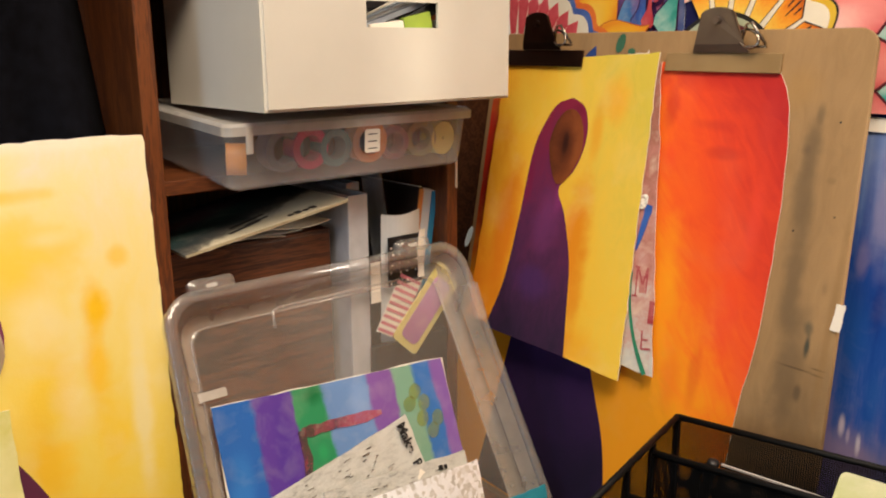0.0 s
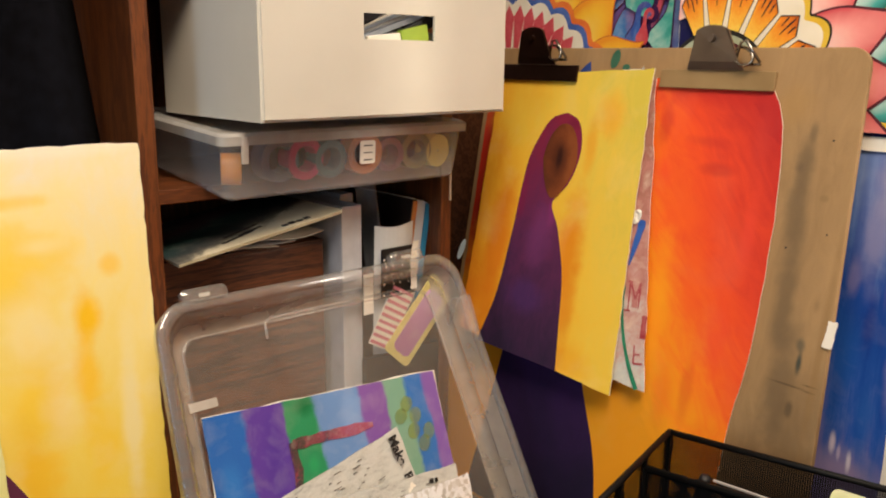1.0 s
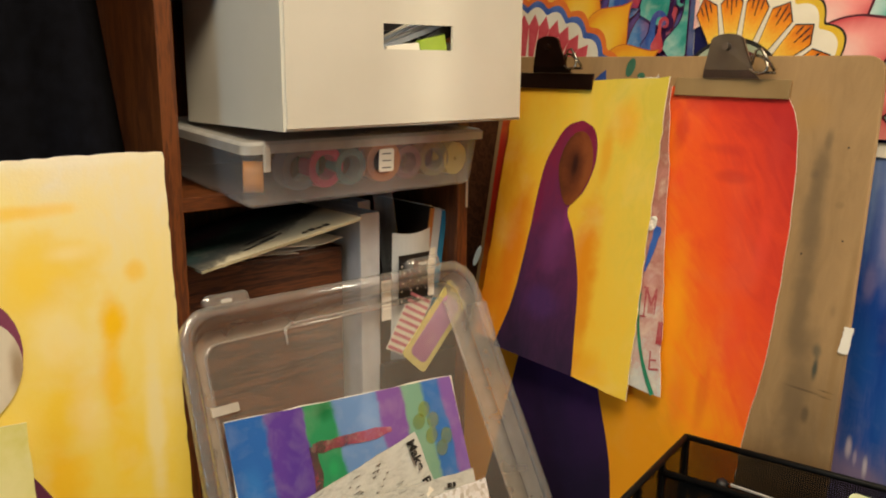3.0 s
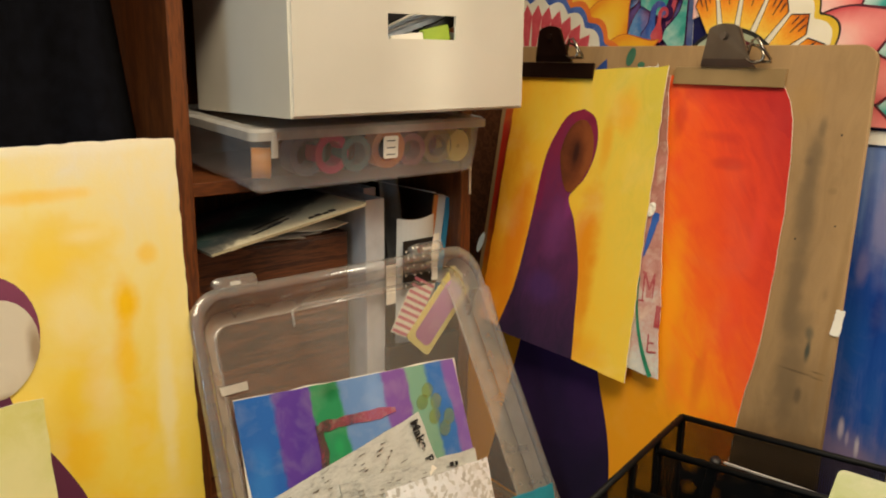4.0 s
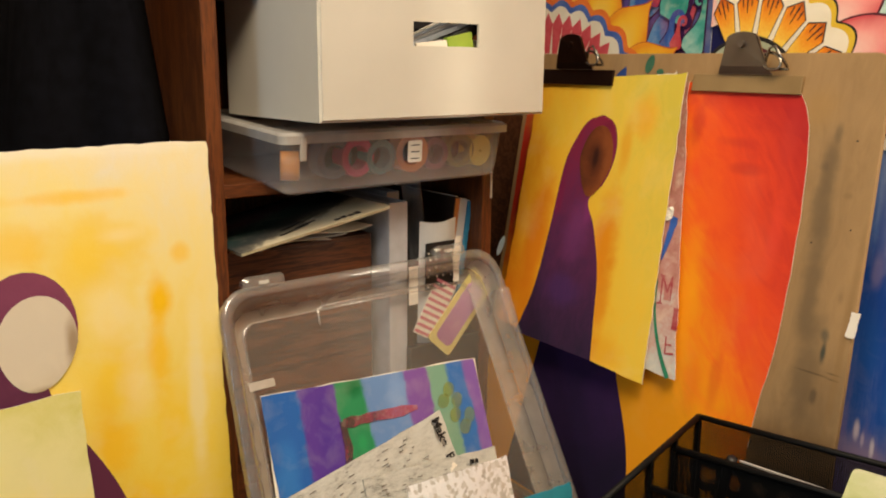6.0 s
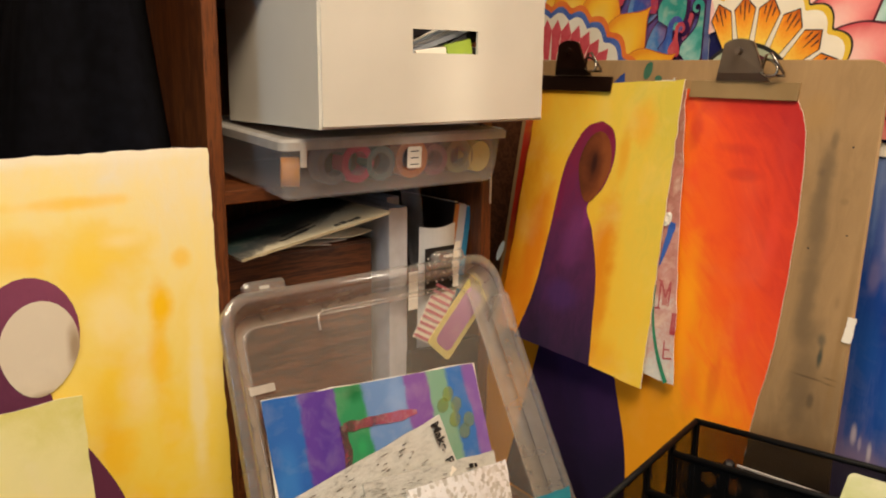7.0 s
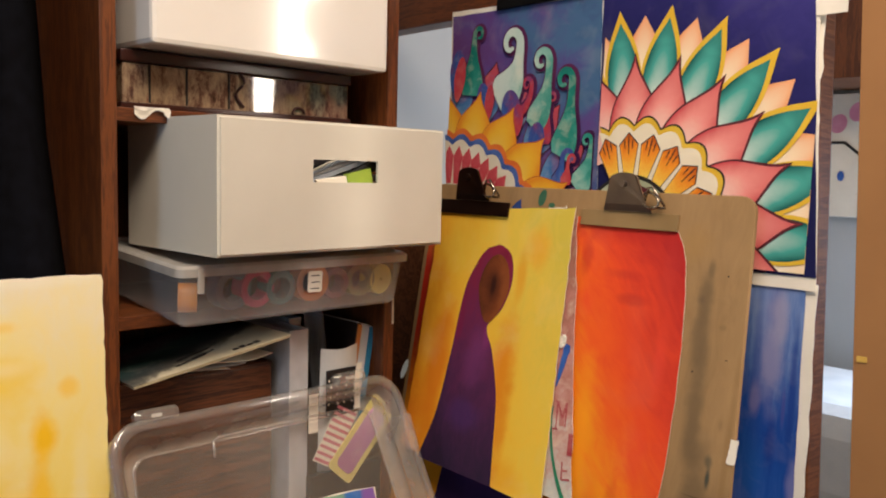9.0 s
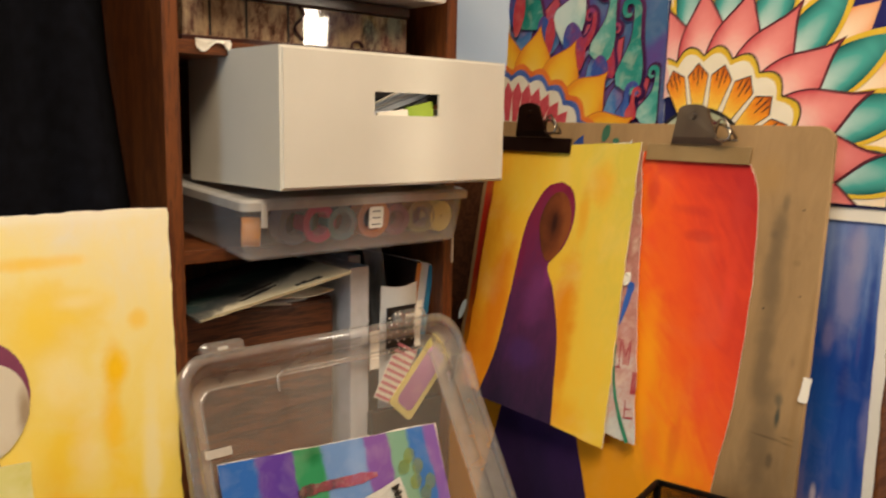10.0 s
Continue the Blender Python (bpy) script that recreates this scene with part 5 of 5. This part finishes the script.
# deckled sheet behind, and the blue sheet below
tagged(link("deckled_sheet", sheet(lambda s, t: (-0.10 + 0.150 * s + 0.014 * t * s, 0.26 - 0.88 * t, -0.006), 10, 60, 0.0009, 0.0022, 19), PAPER, RACK_M), "white watercolour sheet with a rough torn edge", "paper sheet")
tagged(link("taped_corner", box(0.045, 0.078, 0.198, 0.215, 0.0005, 0.0015), PAPER, RACK_M), "piece of white tape on the sheet corner", "tape")
blue = thing("blue_painting", "watercolour sheet with streaks of blue and white margin", "painting", RACK_M)
BLUEW = wash("blue_streaks", [(0.05, "7468A0"), (0.25, "2658A8"), (0.45, "104498"), (0.6, "123E90"), (0.8, "4668AC"), (0.95, "7088BC")], (0, 1, 0), (-0.50, -0.09), 12, 0.35, (4.0, 0.5, 1), pale=0.03, brush=0.14,
             spots=((0.022, -0.17, 0.020, 0.09, "8E8CB2", 0.8), (0.030, -0.14, 0.012, 0.05, "A09CB8", 0.6), (0.004, -0.17, 0.008, 0.09, "46589A", 0.6), (0.049, -0.22, 0.007, 0.10, "123888", 0.85), (0.055, -0.11, 0.012, 0.02, "4A6EB0", 0.6), (0.027, -0.285, 0.010, 0.04, "143282", 0.8), (0.010, -0.32, 0.016, 0.05, "1A52A4", 0.7), (0.057, -0.33, 0.010, 0.05, "7C7CB0", 0.7), (0.040, -0.235, 0.003, 0.03, "4A4890", 0.6),
                    (0.005, -0.235, 0.010, 0.03, "7C74A2", 0.6), (0.02, -0.455, 0.06, 0.04, "8A7CA0", 0.85), (0.006, -0.420, 0.005, 0.018, "CCC2D2", 0.9), (0.026, -0.436, 0.004, 0.016, "D0C8D6", 0.9), (0.014, -0.43, 0.003, 0.012, "B4A8C4", 0.8), (0.036, -0.38, 0.012, 0.04, "2458A4", 0.6)))
part("paper", sheet(lambda s, t: (-0.235 + 0.302 * s + 0.008 * t * s, -0.095 - 0.50 * t, -0.0040), 10, 24, 0.0008, 0.0012, 21), PAPER, blue)
part("painted_area", sheet(lambda s, t: (-0.232 + 0.287 * s + 0.008 * t * s, -0.099 - 0.49 * t, -0.0022), 10, 24, 0.0006, 0.0006, 22), BLUEW, blue)
tagged(link("tape_bit", sheet(lambda s, t: (0.0195 + 0.0095 * s - 0.002 * t, -0.268 - 0.027 * t, 0.0016), 4, 8, 0.0008, 0.0006, 31), PAPER, BOARD_M), "bit of torn white tape at the board edge", "tape")

# cardboard panel and what shows past the rack
CARD = plain("cardboard", "92673C", "A07344", 5, 0.8, 0, 0.2)
cb = thing("cardboard_panel", "tall brown cardboard panel standing upright", "cardboard", pose(0.53, -0.6225, 0.0, -2.4, 0, 0))
part("sheet_face", box(0, 0.006, -0.45, 0, 0.0, 2.0, 0.001), CARD, cb)
YT = plain("yellow_tape", "C8A040", "D2B058", 30, 0.6)
part("tape_bit", box(-0.0012, -0.0002, -0.014, -0.004, 1.145, 1.151), YT, cb)
part("tape_bit", box(-0.0012, -0.0002, -0.020, -0.014, 1.522, 1.527), PAPER, cb)
far = thing("flower_picture", "white picture with pink blossoms and dark twigs on the wall", "picture", pose(1.985, -0.10, 1.395))
part("canvas", box(-0.015, 0.0, -0.35, 0.35, -0.16, 0.17, 0.003), PAPER, far)
for fk, (fy, fz) in enumerate(((0.10, 0.09), (0.05, 0.12), (-0.12, 0.06))):
    part("blossom", oval(fy, fz, 0.022, 0.026, 20, lambda u, v, w: (-0.0165 - 0.004 * fk, u, v), 0), plain("pink_blossom", "D07A98", "E09AB0", 30, 0.8), far)
part("twig", tube([(-0.018, -0.2 + 0.07 * i, -0.10 + 0.03 * i + 0.02 * math.sin(2 * i)) for i in range(9)], 0.004, 5), INK, far)
part("blue_mark", oval(0.085, -0.05, 0.009, 0.014, 0, lambda u, v, w: (-0.018, u, v), 0), BLL, far)
far_shelf = thing("wall_cupboard", "dark brown wooden wall cupboard", "cupboard", pose(1.70, -0.9, 1.575))
part("carcass", box(0, 0.28, 0, 1.2, 0, 0.5, 0.003), WOOD_V, far_shelf)
heap = thing("white_bedding", "heap of white and pale blue folded cloth", "bedding", pose(1.45, -0.5, 0.0))
part("cushion", box(0, 0.5, -0.3, 0.9, 0.60, 0.84, 0.06), plain("white_cloth", "DCE0E4", "ECEEF0", 12, 0.9, 0, 0.4), heap)
part("blanket", box(-0.02, 0.5, -0.3, 0.9, 0.0, 0.595, 0.04), plain("blue_cloth", "3C5578", "506A8E", 20, 0.9, 0, 0.4), heap)

# ---- yellow sheets standing before the bookcase's side ----
leftp = thing("pale_yellow_painting", "large pale yellow watercolour sheet with a mauve rounded shape", "painting", frame_of((-0.024, -0.0135, 1.2145), (1, 0, 0), (0, -1, 0.0)))
Y1, Y2, Y3 = "FFCC18", "FDD636", "FDF2CC"
LEMON = wash("lemon_wash", [(0.05, "FAD53A"), (0.3, "FBDD54"), (0.55, "FCE478"), (0.8, "F8E8A6"), (0.97, "F2ECD8")], (0.22, 0.9, 0), (-0.52, 0.05), 6, 0.25, (1.6, 0.8, 1), pale=0.16,
             spots=((-0.145, -0.047, 0.075, 0.010, Y1, 0.6), (-0.2, 0.0, 0.3, 0.014, "FBF4DC", 0.7), (-0.12, -0.105, 0.07, 0.05, Y2, 0.75), (-0.20, -0.09, 0.06, 0.03, Y1, 0.5), (-0.11, -0.24, 0.045, 0.07, Y2, 0.8), (-0.037, -0.116, 0.014, 0.016, Y1, 0.6), (-0.062, -0.165, 0.017, 0.035, Y1, 1.0), (-0.066, -0.225, 0.017, 0.06, Y1, 0.8),
                    (-0.055, -0.30, 0.025, 0.07, Y2, 0.8), (-0.12, -0.31, 0.03, 0.05, Y1, 0.8), (-0.115, -0.17, 0.03, 0.05, Y3, 0.3), (-0.09, -0.245, 0.025, 0.05, Y3, 0.25), (-0.10, -0.09, 0.03, 0.012, Y3, 0.3), (-0.025, -0.27, 0.014, 0.13, "F8EBB4", 0.7), (-0.10, -0.40, 0.06, 0.06, Y1, 0.6)))
part("paper", sheet(lambda s, t: (-0.40 + 0.40 * s + 0.013 * t * s, -0.553 * t, 0.002 * math.sin(3 * s + t)), 40, 60, 0.0014, 0.0010, 23), [LEMON, PAPER], leftp)
MAUVE = wash("mauve_wash", [(0.1, "64304C"), (0.6, "82425E"), (0.95, "904E6A")], (0.4, 1, 0), (-0.35, -0.1), 18, 0.3, pale=0.0, brush=0.08)
STONE = wash("stone_oval", [(0.1, "A98E66"), (0.35, "CDBD9C"), (0.8, "DDD3BC")], (-0.3, 1, 0), (-0.27, -0.13), 14, 0.15, pale=0.06, spots=((-0.150, -0.19, 0.010, 0.035, "8E6E44", 0.7), (-0.175, -0.236, 0.03, 0.008, "8E6E44", 0.6)))
part("painted_shape", oval(-0.190, -0.172, 0.046, 0.058, 0, flat, 0.0030), MAUVE, leftp, "mauve rounded hood")
part("painted_shape", band(((0.20, -0.30), (0.27, -0.30), (0.45, -0.32)), ((0.20, -0.185), (0.27, -0.165), (0.3065, -0.142), (0.3545, -0.118), (0.45, -0.085)), -0.21, -0.45, flat, 0.0032), MAUVE, leftp, "mauve slanting shape")
part("painted_oval", oval(-0.1825, -0.1865, 0.0370, 0.0485, -6, flat, 0.0038, 0.15), STONE, leftp, "greyish beige oval")
lowp = thing("pale_green_sheet", "pale yellow-green watercolour sheet leaning in front", "painting", frame_of((-0.175, -0.030, 0.978), (1, 0.0, 0), (0, -1, 0.05)))
PGREEN = wash("pale_green_wash", [(0.1, "F4D42A"), (0.4, "F0E69A"), (0.7, "EEE8AA"), (0.95, "DCD67C")], (0.4, 1, 0), (-0.25, 0.0), 12, 0.4, pale=0.15)
part("paper", sheet(lambda s, t: (-0.25 + 0.25 * s + 0.008 * t * s, -0.006 + 0.006 * s - 0.310 * t, 0.0), 12, 14, 0.0009, 0.0012, 25), [PGREEN, PAPER], lowp)

# ---- black cloth hanging beside the bookcase ----
cur = bmesh.new()
cols = []
for i in range(61):
    x_ = -1.05 + 1.026 * i / 60
    y_ = 0.25 + 0.022 * math.sin(i * 0.62) + 0.012 * math.sin(i * 1.37 + 1)
    # unseen forward bulge, added to keep the left light off the bookcase's side
    fore = 0.20 * min(1.0, max(0.0, (-0.12 - x_) / 0.12))
    cols.append([cur.verts.new((x_, y_ - fore * min(1.0, max(0.0, (z_ - 1.21) / 0.15)) - 0.075 + 0.35 * (min(z_, 1.6) - 1.45) * (i / 60) ** 2 * (z_ > 0.9) + 0.006 * math.sin(4 * z_ + i), z_)) for z_ in (0.05, 0.6, 1.0, 1.21, 1.36, 1.8, 2.1)])
for a, b in zip(cols, cols[1:]):
    for j in range(6):
        cur.faces.new((a[j], b[j], b[j + 1], a[j + 1]))
cloth = link("curtain", cur, CLOTH, smooth=True)
cloth.modifiers.new("thick", "SOLIDIFY").thickness = 0.003
tagged(cloth, "black hanging cloth with soft folds", "curtain")
tagged(link("curtain_rail", tube([(-1.1, 0.25, 2.11), (-0.08, 0.25, 2.11)], 0.01, 10), BLACK_METAL), "black rail holding the hanging cloth", "curtain rail")

# pale oval in place of the bright gleam through the gap by the board
tagged(link("light_gap_patch", oval(-0.541, -0.300, 0.006, 0.017, -18, flat, 0.008), plain("pale_blue", "D8F4FF", "ECFAFF", 30, 0.12), BOARD_M), "small pale blue oval standing in for a gleam of light at the board edge", "sticker")

# ---- black wire mesh organiser ----
T_M = frame_of((0.383, -0.362, 0.915), (0.24, -0.970, 0), (0, 0, 1))
tray = thing("mesh_organiser", "black wire mesh desk organiser with compartments", "desk organiser", T_M)
LEN, DEP, HT = 0.30, 0.235, 0.10


def panel(parent, o, du, dv, lu, lv, pitch=0.0022):
    """A wire mesh panel: rows of thin flat wires both ways."""
    bm = bmesh.new()
    o, du, dv = Vector(o), Vector(du), Vector(dv)
    h = 0.00068

    def wire(p, d, l, s):
        bm.faces.new([bm.verts.new(q) for q in (p - s * h, p + d * l - s * h, p + d * l + s * h, p + s * h)])
    for i in range(int(lu / pitch) + 1):
        wire(o + du * pitch * i, dv, lv, du)
    for i in range(int(lv / pitch) + 1):
        wire(o + dv * pitch * i, du, lu, dv)
    return part("mesh_panel", bm, BLACK_METAL, parent)


# local axes: x along the board, y away from it towards the maker is negative, z up
for (a, b) in (((0, 0, 0), (LEN, 0, 0)), ((0, 0, 0), (0, -DEP, 0)), ((LEN, 0, 0), (LEN, -DEP, 0)), ((0, -DEP, 0), (LEN, -DEP, 0)), ((0, -0.068, -0.012), (LEN, -0.068, -0.012)), ((0.0, -0.130, -0.03), (LEN, -0.130, -0.03))):
    part("rim_bar", tube([a, b], 0.0036, 8), BLACK_METAL, tray, smooth=True)
for a in ((0, 0), (LEN, 0), (0, -DEP), (LEN, -DEP), (0, -0.068), (0, -0.130)):
    part("upright", box(a[0] - 0.003, a[0] + 0.003, a[1] - 0.003, a[1] + 0.003, -HT, -0.003), BLACK_METAL, tray)
panel(tray, (0, 0, -HT), (1, 0, 0), (0, 0, 1), LEN, HT)
panel(tray, (0, -0.068, -HT), (1, 0, 0), (0, 0, 1), LEN, HT - 0.012)
panel(tray, (0, -0.130, -HT), (1, 0, 0), (0, 0, 1), LEN, HT - 0.03)
panel(tray, (0, -DEP, -HT), (0, 1, 0), (0, 0, 1), DEP, HT)
panel(tray, (0, -DEP, -HT), (1, 0, 0), (0, 1, 0), LEN, DEP)
part("stand", box(0.01, LEN - 0.01, -DEP + 0.01, -0.01, -0.255, -HT - 0.002, 0.004), BLACK, tray, "solid black base")
tagged(link("black_marker", tube([(0.035, -0.03, -0.095), (0.05, -0.04, -0.03), (0.053, -0.042, -0.018), (0.0535, -0.0425, -0.016)], [0.006, 0.006, 0.006, 0.004], 10), BLACK, T_M, smooth=True), "black marker pen in the wire organiser", "pen")
tagged(link("white_ruler", box(-0.05, 0.055, -0.0010, 0.0010, -0.0016, 0.0004, 0.0003), GREY_PLASTIC, T_M @ pose(0.112, -0.050, -0.016, 0, 1, -4)), "thin white plastic strip in the organiser", "ruler")
gc = thing("green_white_card", "white card with a pale green wash and small print", "card", T_M @ pose(0.164, -0.088, -0.020, 40, 0, -6))
part("card_stock", loft([rounded(0, 0.085, -0.06, 0.05, 0.006, -0.0007), rounded(0, 0.085, -0.06, 0.05, 0.006, 0.0007)]), wash("card_wash", [(0.1, "8E9A54"), (0.5, "B2B688"), (0.9, "C2C0A8")], (0.6, 0.6, 0), (-0.03, 0.08), 25, 0.4), gc)
GREENP = plain("green_print", "6A7A30", "7C8C3C", 40, 0.7)
for i in range(5):
    part("print_bar", box(0.035 + 0.007 * i, 0.0385 + 0.007 * i, 0.015 + 0.003 * (i % 2), 0.024 - 0.002 * (i % 3), 0.0008, 0.0013), GREENP, gc)
for i in range(3):
    part("print_bar", box(0.012, 0.030 + 0.006 * i, -0.006 - 0.008 * i, -0.0045 - 0.008 * i, 0.0008, 0.0012), GREENP, gc)
